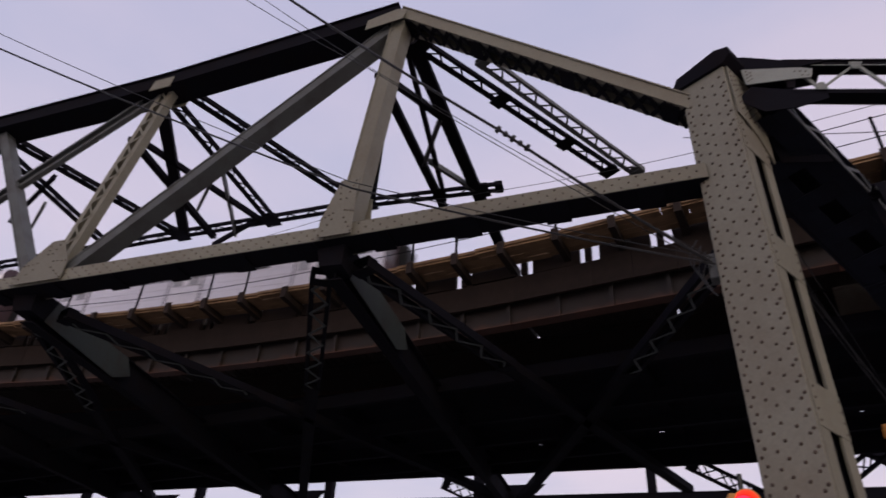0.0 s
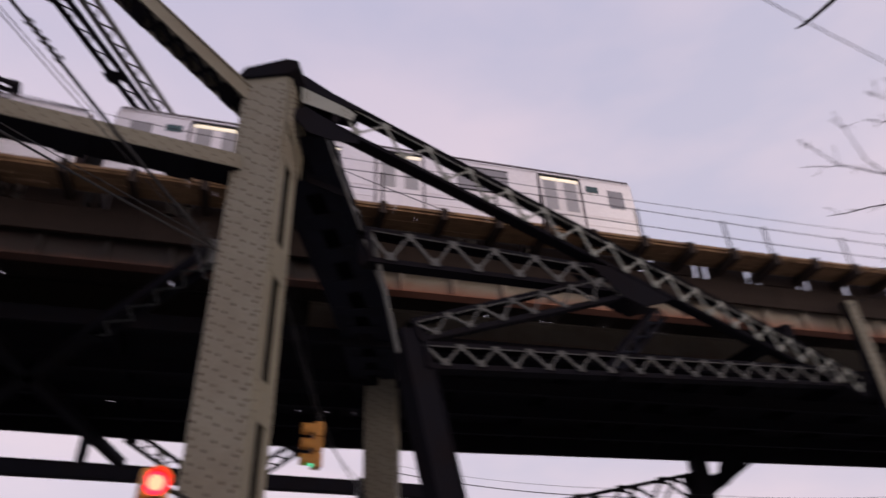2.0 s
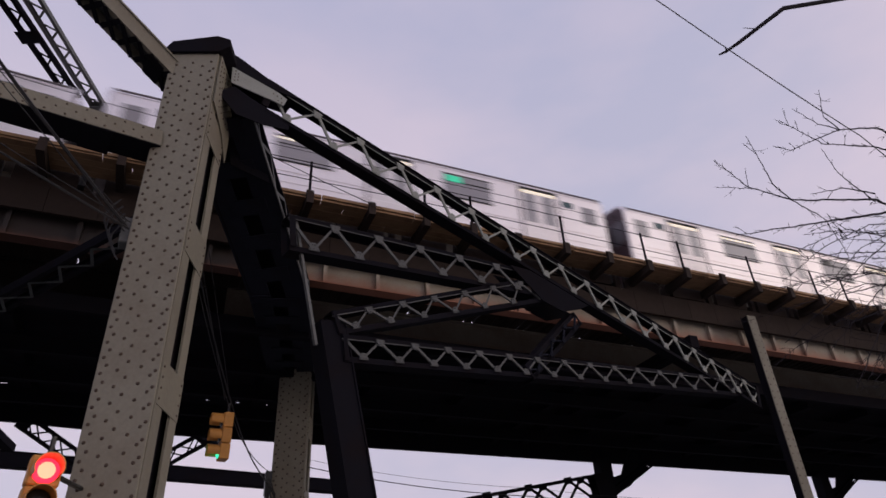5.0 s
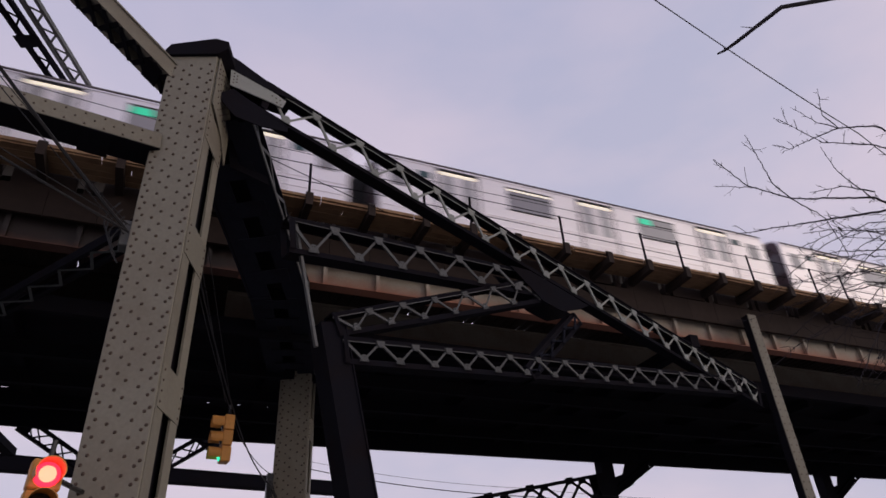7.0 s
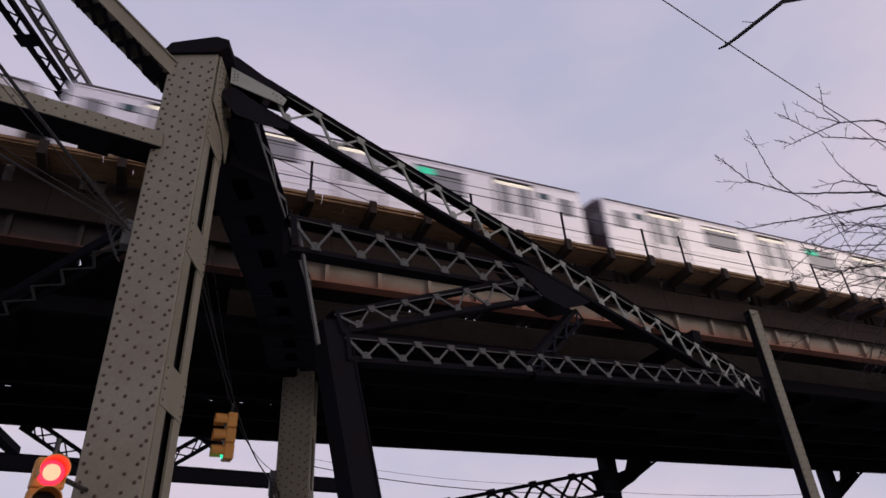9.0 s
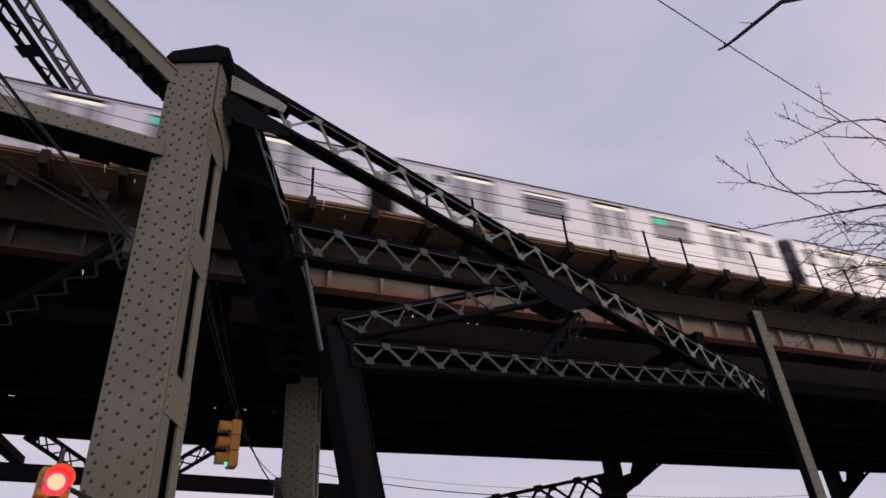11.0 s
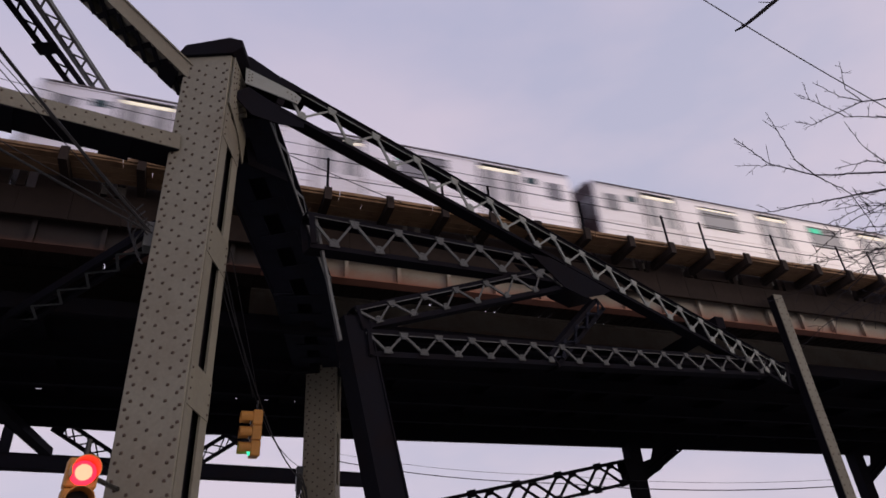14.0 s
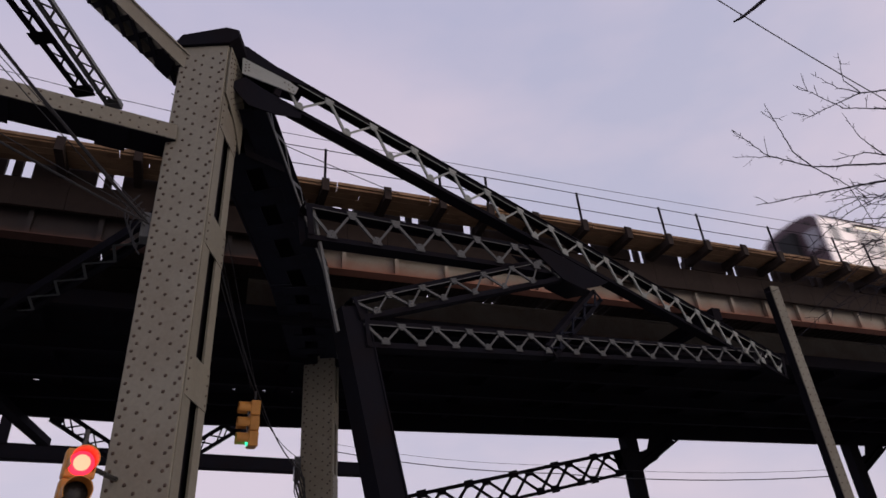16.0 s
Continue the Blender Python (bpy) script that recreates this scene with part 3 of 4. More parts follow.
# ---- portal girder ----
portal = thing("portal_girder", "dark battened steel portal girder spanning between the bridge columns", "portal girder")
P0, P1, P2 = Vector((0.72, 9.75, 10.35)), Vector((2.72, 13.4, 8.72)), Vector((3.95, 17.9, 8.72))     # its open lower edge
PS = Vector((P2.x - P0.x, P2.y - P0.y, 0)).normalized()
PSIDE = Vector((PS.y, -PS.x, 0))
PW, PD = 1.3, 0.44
# flanges and battens are coloured as shaded; the laced side stays grey green
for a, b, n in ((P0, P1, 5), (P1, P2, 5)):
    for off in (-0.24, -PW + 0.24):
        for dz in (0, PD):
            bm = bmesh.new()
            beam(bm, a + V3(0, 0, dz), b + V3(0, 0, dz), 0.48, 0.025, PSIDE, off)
            part("flange", bm, SHADEBLUE, portal)
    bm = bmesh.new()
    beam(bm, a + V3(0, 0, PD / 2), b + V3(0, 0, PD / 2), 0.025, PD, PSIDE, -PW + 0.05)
    part("web_plate", bm, SHADESTEEL, portal)
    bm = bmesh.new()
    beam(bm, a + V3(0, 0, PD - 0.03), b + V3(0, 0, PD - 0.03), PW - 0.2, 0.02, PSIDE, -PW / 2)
    part("top_plate", bm, SHADESTEEL, portal)
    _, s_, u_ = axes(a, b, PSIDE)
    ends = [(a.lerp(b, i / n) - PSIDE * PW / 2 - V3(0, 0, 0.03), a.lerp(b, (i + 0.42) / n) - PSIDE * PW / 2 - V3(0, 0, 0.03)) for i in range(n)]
    bars(portal, "batten_plate", ends, PW - 0.5, 0.02, u_, SHADEBLUE)
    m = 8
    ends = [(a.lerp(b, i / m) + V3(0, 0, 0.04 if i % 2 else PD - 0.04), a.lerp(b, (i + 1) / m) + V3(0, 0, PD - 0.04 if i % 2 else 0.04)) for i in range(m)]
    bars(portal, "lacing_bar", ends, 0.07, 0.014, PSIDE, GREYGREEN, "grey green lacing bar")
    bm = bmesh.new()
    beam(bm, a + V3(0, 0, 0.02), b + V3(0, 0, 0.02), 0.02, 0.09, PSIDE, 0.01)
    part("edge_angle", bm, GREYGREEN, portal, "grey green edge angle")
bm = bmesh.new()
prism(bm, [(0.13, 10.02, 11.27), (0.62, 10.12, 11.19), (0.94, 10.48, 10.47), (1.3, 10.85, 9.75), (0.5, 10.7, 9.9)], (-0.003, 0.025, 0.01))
part("knee_plate", bm, SHADESTEEL, portal)

# ---- bracing from the portal to the viaduct bent ----
KA, KB = Vector((0.48, 9.6, 0)), Vector((15.95, 13.3, 0))
KD = (KB - KA).normalized()
KN = Vector((KD.y, -KD.x, 0))


def on_brace(x, z):
    return KA + KD * ((x - KA.x) / KD.x) + Vector((0, 0, z))


BACK = -KN * 0.25


def brace(name, label, category, a, b, w, h, n, bar, lace=None, pitch_ratio=1.0, h2=None, chord=None, lower_first=False):
    """A laced girder: two channels, lacing angles one way and flat bars the other, with a shaped node plate at each meeting."""
    t = thing(name, label, category)
    p, q = on_brace(*a) - KN * (w / 2 + 0.02), on_brace(*b) - KN * (w / 2 + 0.02)
    ax, sd, up = axes(p, q, KN)
    if up.z < 0:
        up = -up
    h2 = h2 or h
    lace = lace or SHADELACE
    length = (q - p).length
    fl = 0.1
    for k in (-1, 1):
        bm = bmesh.new()
        p1, q1 = p + up * (k * h / 2), q + up * (k * h2 / 2)
        prof = [(-w / 2, 0), (w / 2, 0), (w / 2, fl), (w / 2 - 0.02, fl), (w / 2 - 0.02, 0.024), (-w / 2 + 0.02, 0.024), (-w / 2 + 0.02, fl), (-w / 2, fl)]
        loft(bm, [(c, -k * d) for c, d in prof], (p1, q1), sd, up)
        ch = part("channel", bm, chord or SHADESTEEL, t)
        if k < 0:
            continue
        bm = bmesh.new()
        r0 = p1 + sd * (w / 2 + 0.003) - up * (k * (fl - 0.008))
        r1 = q1 + sd * (w / 2 + 0.003) - up * (k * (fl - 0.008))
        beam(bm, r0, r1, 0.014, 0.016, KN)
        part("flange_edge", bm, lace, ch, "grey strip along the flange edge")
    cuts = [0.0]
    for i in range(n):
        cuts.append(cuts[-1] + 1 + (pitch_ratio - 1) * i / (n - 1))
    cuts = [c / cuts[-1] for c in cuts]

    def node(i, e):
        f = cuts[i]
        k = 1 if (i + lower_first) % 2 == 0 else -1
        hh = (h + (h2 - h) * f) / 2 - fl * 0.8
        return p + ax * (length * f) + up * (k * hh) + sd * (e * (w / 2 + 0.012)), k

    angles, flats, plates = [], [], []
    for e in (1,):
        for i in range(n):
            (c, k), (d, _) = node(i, e), node(i + 1, e)
            (angles if k == 1 else flats).append((c, d))
        for i in range(1, n):
            plates.append((*node(i, e), e))
    bars(t, "lacing_angle", angles, bar * 1.25, 0.034, KN, lace)
    bars(t, "lacing_bar", flats, bar, 0.014, KN, lace)
    bm = bmesh.new()
    ph = 0.24 * (h + h2) / 2
    prism(bm, ((-bar * 2.3, 0, 0), (bar * 2.3, 0, 0), (bar * 2.0, ph * 0.4, 0), (bar * 0.9, ph, 0), (-bar * 0.9, ph, 0), (-bar * 2.0, ph * 0.4, 0)), (0, 0, 0.012))
    for u, v in ((-1.6, 0.2), (1.6, 0.2), (0, 0.3), (-0.5, 0.75), (0.5, 0.75)):
        rivet(bm, (u * bar, v * ph, 0.006), (0, 0, 1), 0.016)
    plate_me = mesh("node_plate", bm, lace)
    for c, k, e in plates:
        dn = up * -k
        xx = dn.cross(sd)
        o = c + up * (k * fl * 0.3) + sd * (e * 0.026)
        ob = new("node_plate", plate_me)
        ob.parent = t
        ob.matrix_local = Matrix(((xx.x, dn.x, sd.x, o.x), (xx.y, dn.y, sd.y, o.y), (xx.z, dn.z, sd.z, o.z), (0, 0, 0, 1)))
    ends = []
    for e in (-1, 1):
        for f, sg in ((0.0, 1), (1.0, -1)):
            c = p.lerp(q, f) + sd * (e * (w / 2 + 0.034))
            ends.append((c, c + ax * (sg * h * 0.16)))
    bars(t, "batten_plate", ends, min(h, h2) * 0.96, 0.012, KN, chord or SHADESTEEL)
    return t


strut = brace("laced_strut", "dark laced steel strut sloping down to the viaduct", "bridge brace", (0.9, 10.97), (15.9, 7.52), 0.22, 0.78, 36, 0.045, GREYLIT, 0.66, 0.62)
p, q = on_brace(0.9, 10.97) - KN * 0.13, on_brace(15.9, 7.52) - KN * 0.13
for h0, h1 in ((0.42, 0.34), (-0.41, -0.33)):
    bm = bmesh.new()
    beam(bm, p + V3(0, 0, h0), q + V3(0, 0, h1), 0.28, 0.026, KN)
    part("cover_plate", bm, SHADESTEEL, strut, "dark cover plate")
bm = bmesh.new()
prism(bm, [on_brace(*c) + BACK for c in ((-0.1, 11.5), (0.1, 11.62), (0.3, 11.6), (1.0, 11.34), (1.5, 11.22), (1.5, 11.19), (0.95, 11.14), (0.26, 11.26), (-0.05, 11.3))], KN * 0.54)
part("head_plate", bm, SHADESTEEL, strut, "dark curved head plate over the column cap")
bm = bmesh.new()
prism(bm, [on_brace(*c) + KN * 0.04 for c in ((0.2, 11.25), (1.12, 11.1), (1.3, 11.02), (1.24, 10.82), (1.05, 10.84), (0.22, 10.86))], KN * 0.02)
gp = part("gusset_plate", bm, GREYLIT, strut, "pale grey green gusset plate")
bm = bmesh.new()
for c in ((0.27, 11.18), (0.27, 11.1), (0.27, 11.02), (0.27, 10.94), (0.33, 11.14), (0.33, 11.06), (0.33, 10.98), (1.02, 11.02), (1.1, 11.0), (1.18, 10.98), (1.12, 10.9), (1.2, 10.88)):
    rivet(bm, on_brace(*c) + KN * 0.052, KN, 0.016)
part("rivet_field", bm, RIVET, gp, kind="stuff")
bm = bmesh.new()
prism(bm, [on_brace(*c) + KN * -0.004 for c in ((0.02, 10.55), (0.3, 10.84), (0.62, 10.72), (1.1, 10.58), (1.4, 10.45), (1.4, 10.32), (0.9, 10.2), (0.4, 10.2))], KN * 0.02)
part("foot_plate", bm, SHADESTEEL, strut, "dark flared foot plate at the column")
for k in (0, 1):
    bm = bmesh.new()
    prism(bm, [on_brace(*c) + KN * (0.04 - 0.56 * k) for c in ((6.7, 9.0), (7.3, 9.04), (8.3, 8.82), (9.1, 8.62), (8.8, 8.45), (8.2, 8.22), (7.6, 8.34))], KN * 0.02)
    part("gusset_plate", bm, SHADESTEEL, strut, "dark gusset plate")
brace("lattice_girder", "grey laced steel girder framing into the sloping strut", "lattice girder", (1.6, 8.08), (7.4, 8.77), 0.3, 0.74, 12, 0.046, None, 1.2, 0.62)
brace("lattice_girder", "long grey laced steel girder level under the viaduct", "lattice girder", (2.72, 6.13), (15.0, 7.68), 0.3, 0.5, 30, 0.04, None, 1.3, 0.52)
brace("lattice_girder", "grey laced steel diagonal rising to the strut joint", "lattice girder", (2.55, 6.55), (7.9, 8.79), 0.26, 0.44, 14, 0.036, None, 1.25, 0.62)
brace("knee_brace", "short dark laced knee brace between lattice girders", "bridge brace", (8.7, 8.2), (6.95, 6.5), 0.35, 0.36, 8, 0.035, SHADEBLUE)
# leg body near black: its shade is put into the colour
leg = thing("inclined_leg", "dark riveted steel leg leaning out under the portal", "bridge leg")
boxed(leg, "leg_body", on_brace(2.52, 6.6) + BACK, on_brace(3.95, 0.0) + BACK, 0.42, 0.5, KN, SHADESTEEL)
bm = bmesh.new()
beam(bm, on_brace(1.72, 8.5) + BACK, on_brace(2.26, 6.1) + BACK, 0.07, 0.05, KN, 0.15)
part("corner_angle", bm, GREYGREEN, leg, "grey green corner angle")


# ---- viaduct ----
DX0, DX1 = -190.0, 190.0
deck = thing("viaduct_deck", "open timber and steel railway deck on plate girders", "viaduct", kind="structure")
SOFFIT = 9.4
SPAN = 1.2


def bend(x):
    """How far the curving track leaves its straight line at x."""
    if x > -5:
        return 0.0
    return -0.0068 * (x + 5) ** 2 if x > -28 else -3.597 + 0.165 * (x + 28)


def heading(x):
    return math.atan((bend(x + 1.0) - bend(x - 1.0)) / 2)


def on_line(x, y, z):
    """A place beside the track: x along it, y across, z up."""
    th = heading(x)
    return Vector((x - (y - 15.4) * math.sin(th), 15.4 + bend(x) + (y - 15.4) * math.cos(th), z))


def place(ob, x, dz=0.0):
    ob.parent = deck
    ob.matrix_local = Matrix.Translation((x, 15.4 + bend(x), dz)) @ Matrix.Rotation(heading(x), 4, "Z") @ Matrix.Translation((0, -15.4, 0))


LINE_X = [-190, -120, -80, -60, -50, -44] + list(range(-40, 0, 2))
# left of SPAN the girders get the darker colour that stands for shade
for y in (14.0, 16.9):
    for a, b, m, lab in ((DX0, SPAN, SHADEGIRDER, "brown riveted plate girder darkened for shade"), (SPAN, DX1, RUSTGIRDER, "rust-streaked riveted plate girder")):
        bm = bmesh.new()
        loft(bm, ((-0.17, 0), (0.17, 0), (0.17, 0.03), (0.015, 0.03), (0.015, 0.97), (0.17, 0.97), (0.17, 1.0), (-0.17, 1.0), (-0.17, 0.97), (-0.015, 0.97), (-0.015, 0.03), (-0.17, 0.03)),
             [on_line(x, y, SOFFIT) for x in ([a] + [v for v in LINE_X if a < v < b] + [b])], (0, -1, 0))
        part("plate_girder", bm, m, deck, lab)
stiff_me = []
for m in (SHADEGIRDER, RUSTGIRDER):
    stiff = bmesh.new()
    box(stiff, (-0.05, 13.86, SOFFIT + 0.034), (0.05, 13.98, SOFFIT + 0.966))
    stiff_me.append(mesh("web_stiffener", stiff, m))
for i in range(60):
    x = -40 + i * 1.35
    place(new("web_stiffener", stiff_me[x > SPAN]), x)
def edge_y(x):
    """The far edge of the deck at x."""
    return 24.1 if x > -2 else 24.1 + (x + 2) * 0.125


def edge_x(y):
    """Where the far edge of the span reaches y."""
    return -2 + (y - 24.1) / 0.125


# beams, stringers and edge girders carry the under-deck shade in their colour
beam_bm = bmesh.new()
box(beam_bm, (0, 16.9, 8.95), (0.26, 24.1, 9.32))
beam_me = mesh("floor_beam", beam_bm, SHADESTEEL)
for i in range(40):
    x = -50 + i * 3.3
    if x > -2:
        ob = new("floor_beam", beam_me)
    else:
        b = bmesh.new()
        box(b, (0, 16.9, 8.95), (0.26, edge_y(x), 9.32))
        ob = new("floor_beam", mesh("floor_beam", b, SHADESTEEL))
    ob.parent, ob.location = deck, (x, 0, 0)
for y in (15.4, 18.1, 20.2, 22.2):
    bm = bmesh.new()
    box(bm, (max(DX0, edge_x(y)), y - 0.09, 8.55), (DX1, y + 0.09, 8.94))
    part("stringer", bm, SHADESTEEL, deck, "shade-black stringer")
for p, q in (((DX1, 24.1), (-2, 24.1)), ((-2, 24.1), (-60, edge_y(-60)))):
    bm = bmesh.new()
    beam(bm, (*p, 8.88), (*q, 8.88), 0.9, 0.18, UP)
    part("edge_girder", bm, SHADESTEEL, deck, "shade-black edge girder")
# ties of the track, some spaced wider
random.seed(4)
tie_bm = bmesh.new()
box(tie_bm, (0, 13.87, 10.5), (0.23, 17.0, 10.72))
tie_me = mesh("track_tie", tie_bm, TIE)
for i in range(230):
    place(new("track_tie", tie_me), -35 + i * 0.31, random.uniform(-0.01, 0.01))
bm = bmesh.new()
for i in range(230):
    x = -35 + i * 0.31
    if (i + (i // 13) % 3) % 7 > 1 or i % 31 < 9:
        beam(bm, on_line(x + 0.272, 13.87, 10.48), on_line(x + 0.272, 17.0, 10.48), 0.105, 0.04, (1, 0, 0))
part("tie_packing", bm, TIE, deck, kind="stuff")
for a, b in ((DX0, -35.2), (36.4, DX1)):
    bm = bmesh.new()
    loft(bm, ((-1.55, 0), (1.6, 0), (1.6, 0.22), (-1.55, 0.22)), [on_line(x, 15.4, 10.5) for x in ([a] + [v for v in LINE_X if a < v < b] + [b])], (0, -1, 0))
    part("tie_bed", bm, TIE, deck)
# the plate deck beyond the track, with drain slots, coloured dark as its shade
slots = bmesh.new()
rows_y = (16.4, 17.1, 17.28, 19.3, 19.4, 21.3, 21.48, 22.9, 23.0, 24.1)
for j in range(len(rows_y) - 1):
    y0, y1 = rows_y[j], min(24.1, rows_y[j + 1])
    x0, x1 = max(-110.0, edge_x(y0)), max(-100.0, edge_x(y1))
    prism(slots, ((x0, y0, 9.35), (x1, y1, 9.35), (x1 + 0.3, y1, 9.35), (x1 + 0.3, y0, 9.35)), (0, 0, 0.02))
    if j % 2 == 0:
        box(slots, (x1 + 0.3, y0, 9.34), (DX1, y1, 9.36))
    else:
        box(slots, (15, y0, 9.34), (DX1, y1, 9.36))
        x = x1 + 0.3
        while x < 8:
            w = random.choice((0.9, 1.6, 3.2, 5.6))
            w = w if x + w < 8 else 15 - x
            box(slots, (x, y0, 9.34), (x + w, y1, 9.36))
            x += w + random.choice((0.05, 0.08, 0.12, 0.18))
for x0, x1 in zip(LINE_X[4:], LINE_X[5:]):
    prism(slots, (on_line(x0, 16.5, 9.32), on_line(x1, 16.5, 9.32), (x1, 19.3, 9.32), (x0, 19.3, 9.32)), (0, 0, 0.012))
part("deck_plate", slots, SHADESTEEL, deck, "dark deck plates with drain slots", kind="stuff")
for y in (14.68, 16.12):
    bm = bmesh.new()
    loft(bm, ((-0.065, 0), (0.065, 0), (0.065, 0.015), (0.01, 0.03), (0.01, 0.1), (0.035, 0.11), (0.035, 0.14), (-0.035, 0.14), (-0.035, 0.11), (-0.01, 0.1), (-0.01, 0.03), (-0.065, 0.015)),
         [on_line(x, y, 10.73) for x in LINE_X + [DX1]], (0, -1, 0))
    part("rail", bm, RAIL, deck)
# walkway planks on outrigger timbers, with a timber edge lip
for r in range(4):
    plank = bmesh.new()
    box(plank, (0, 12.88 + r * 0.205, 11.08), (2.38, 13.075 + r * 0.205, 11.13))
    plank_me = mesh("walkway_plank", plank, TIMBER)
    for i in range(46):
        place(new("walkway_plank", plank_me), -50 + i * 2.4 + 0.6 * r, random.uniform(-0.012, 0.012))
lip = bmesh.new()
box(lip, (0, 12.84, 11.14), (2.37, 12.92, 11.22))
lip_me = mesh("edge_lip", lip, TIMBER)
guard = bmesh.new()
box(guard, (0, 13.74, 10.74), (1.25, 13.86, 11.3))
guard_me = mesh("guard_timber", guard, TIE)
short_guard = bmesh.new()
box(short_guard, (0, 13.74, 10.74), (0.16, 13.86, 11.3))
short_me = mesh("guard_timber", short_guard, TIE)
for i in range(46):
    place(new("edge_lip", lip_me), -50 + i * 2.4, random.uniform(-0.01, 0.01))
skirt = bmesh.new()
box(skirt, (0, 13.74, 10.76), (1.02, 13.86, 11.07))
skirt_me = mesh("skirt_board", skirt, TIE)
# boards closing the tie ends, deepened to stand for the walkway's shade on the web
filler = bmesh.new()
box(filler, (0, 13.7, 9.98), (1.02, 13.8, 10.68))
filler_me = mesh("filler_board", filler, TIE)
for i in range(100):
    place(new("filler_board", filler_me), -46.2 + i * 1.03)
    short = i % 9 in (2, 5, 7)
    ob = new("skirt_board", skirt_me)
    place(ob, -46.2 + i * 1.03 + (0.24 if short else 0), random.uniform(-0.012, 0.012))
    ob.matrix_local = ob.matrix_local @ Matrix.Translation((0, -0.125, 0)) @ Matrix.Diagonal((0.76 if short else 1, 1, 1, 1))
for i in range(70):
    x = -50 + i * 1.78
    place(new("guard_timber", guard_me), x, random.uniform(-0.05, 0.02))
    place(new("guard_timber", short_me), x + random.uniform(1.4, 1.5), random.uniform(-0.05, 0.05))
bracket = bmesh.new()
prism(bracket, ((0, 12.74, 10.86), (0, 12.74, 11.2), (0, 12.8, 11.26), (0, 12.83, 11.26), (0, 12.83, 11.06), (0, 13.98, 11.06), (0, 13.98, 10.42), (0, 13.85, 10.42), (0, 13.8, 10.82)), (0.17, 0, 0))
bracket_me = mesh("outrigger_timber", bracket, TIE)
post = bmesh.new()
prism(post, ((-0.03, 12.88, 11.1), (0.03, 12.88, 11.1), (0.03, 12.88, 12.2), (-0.03, 12.88, 12.2)), (0, 0.03, 0))
post_me = mesh("rail_post", post, SHADESTEEL)
for i in range(-44, 24):
    x = 12.5 + i * 1.42 + random.uniform(-0.1, 0.1)
    place(new("outrigger_timber", bracket_me), x, random.uniform(-0.03, 0.03))
    if i % 5 in (0, 1, 3):
        place(new("rail_post", post_me), x)
for z in (11.62, 12.15):
    bm = bmesh.new()
    tube(bm, [on_line(x, 12.86, z + 0.03 * math.sin(x * 1.7)) for x in range(-55, 91, 3)], 0.012, 5)
    part("hand_cable", bm, SHADESTEEL, deck)


def viaduct_post(x, y, top, w):
    c = thing("viaduct_post", "beige riveted steel post under the railway deck", "viaduct post", (x, y, 0), "viaduct posts")
    # only the front flange is beige; back and sides have their shade as colour
    for k in (-1, 1):
        bm = bmesh.new()
        box(bm, (-w / 2, k * 0.12 - 0.095, 0), (w / 2, k * 0.12 - 0.065, top))
        part("flange", bm, BEIGE if k < 0 else SHADESTEEL, c)
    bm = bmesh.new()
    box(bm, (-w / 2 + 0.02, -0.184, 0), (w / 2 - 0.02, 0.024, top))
    part("web", bm, SHADESTEEL, c)
    bm = bmesh.new()
    for i in range(int(top / 0.2)):
        for k in (-1, 1):
            rivet(bm, (k * w * 0.3, -0.217, 0.15 + i * 0.2), (0, -1, 0), 0.022)
    part("rivet_field", bm, RIVET, c, kind="stuff")
    return c


viaduct_post(16.55, 13.45, 10.2, 0.34)
viaduct_post(30.5, 11.85, 8.94, 0.36)
viaduct_post(46.8, 11.85, 8.94, 0.36)
for x in (14.2, 30.5, 46.8):
    g = thing("cross_girder", "dark steel cross girder on the viaduct posts", "cross girder", (x, 0, 0), "cross girders")
    bm = bmesh.new()
    box(bm, (-0.15, 13.5, 8.96), (0.15, 24.0, 9.33))
    part("girder_body", bm, SHADESTEEL, g)


def far_bent(x):
    """A dark post at the far edge with its knee braces."""
    c = thing("viaduct_post", "dark steel post with knee braces at the far deck edge", "viaduct post", (x, 24.0, 0), "far viaduct posts")
    boxed(c, "post_body", (0, 0, 0), (0, 0, 8.55), 0.55, 0.5, (1, 0, 0), SHADESTEEL)
    laced(c, "knee_brace", (0.2, 0, 7.1), (2.5, 0, 8.45), 0.25, 0.3, 0.35, (0, -1, 0), SHADESTEEL, plates=False)
    bm = bmesh.new()
    prism(bm, ((0.25, 0, 7.0), (1.3, 0, 7.5), (2.6, 0, 8.55), (1.2, 0, 8.55), (0.9, 0, 7.95), (0.25, 0, 7.75)), (0, 0.03, 0))
    part("knee_plate", bm, SHADESTEEL, c)
    return c


far_bent(18.05)
far_bent(31.2)
far_bent(46.0)
far_strut = thing("laced_strut", "dark laced steel strut rising to the far viaduct post", "bridge brace")
laced(far_strut, "body", (6.6, 24.0, 5.3), (18.0, 24.0, 7.46), 0.45, 0.98, 0.95, (0, -1, 0), SHADESTEEL, bar=0.12, own=True)
for a, b in (((-3.9, 24.1, 8.6), (-1.0, 26.2, 7.2)), ((2.1, 24.1, 8.7), (-0.8, 26.4, 7.2)), ((-13.5, 24.1, 8.6), (-11.2, 25.6, 7.6)), ((-22.8, 23.9, 8.6), (-20.6, 24.4, 7.6))):
    k = thing("knee_brace", "dark laced knee brace under the far deck edge", "bridge brace", group="far knee braces")
    laced(k, "body", a, b, 0.25, 0.5, 0.5, (0, -1, 0), SHADESTEEL, plates=False, own=True)

# ---- train ----
CAR, HALF, RAILTOP = 15.6, 1.33, 10.97


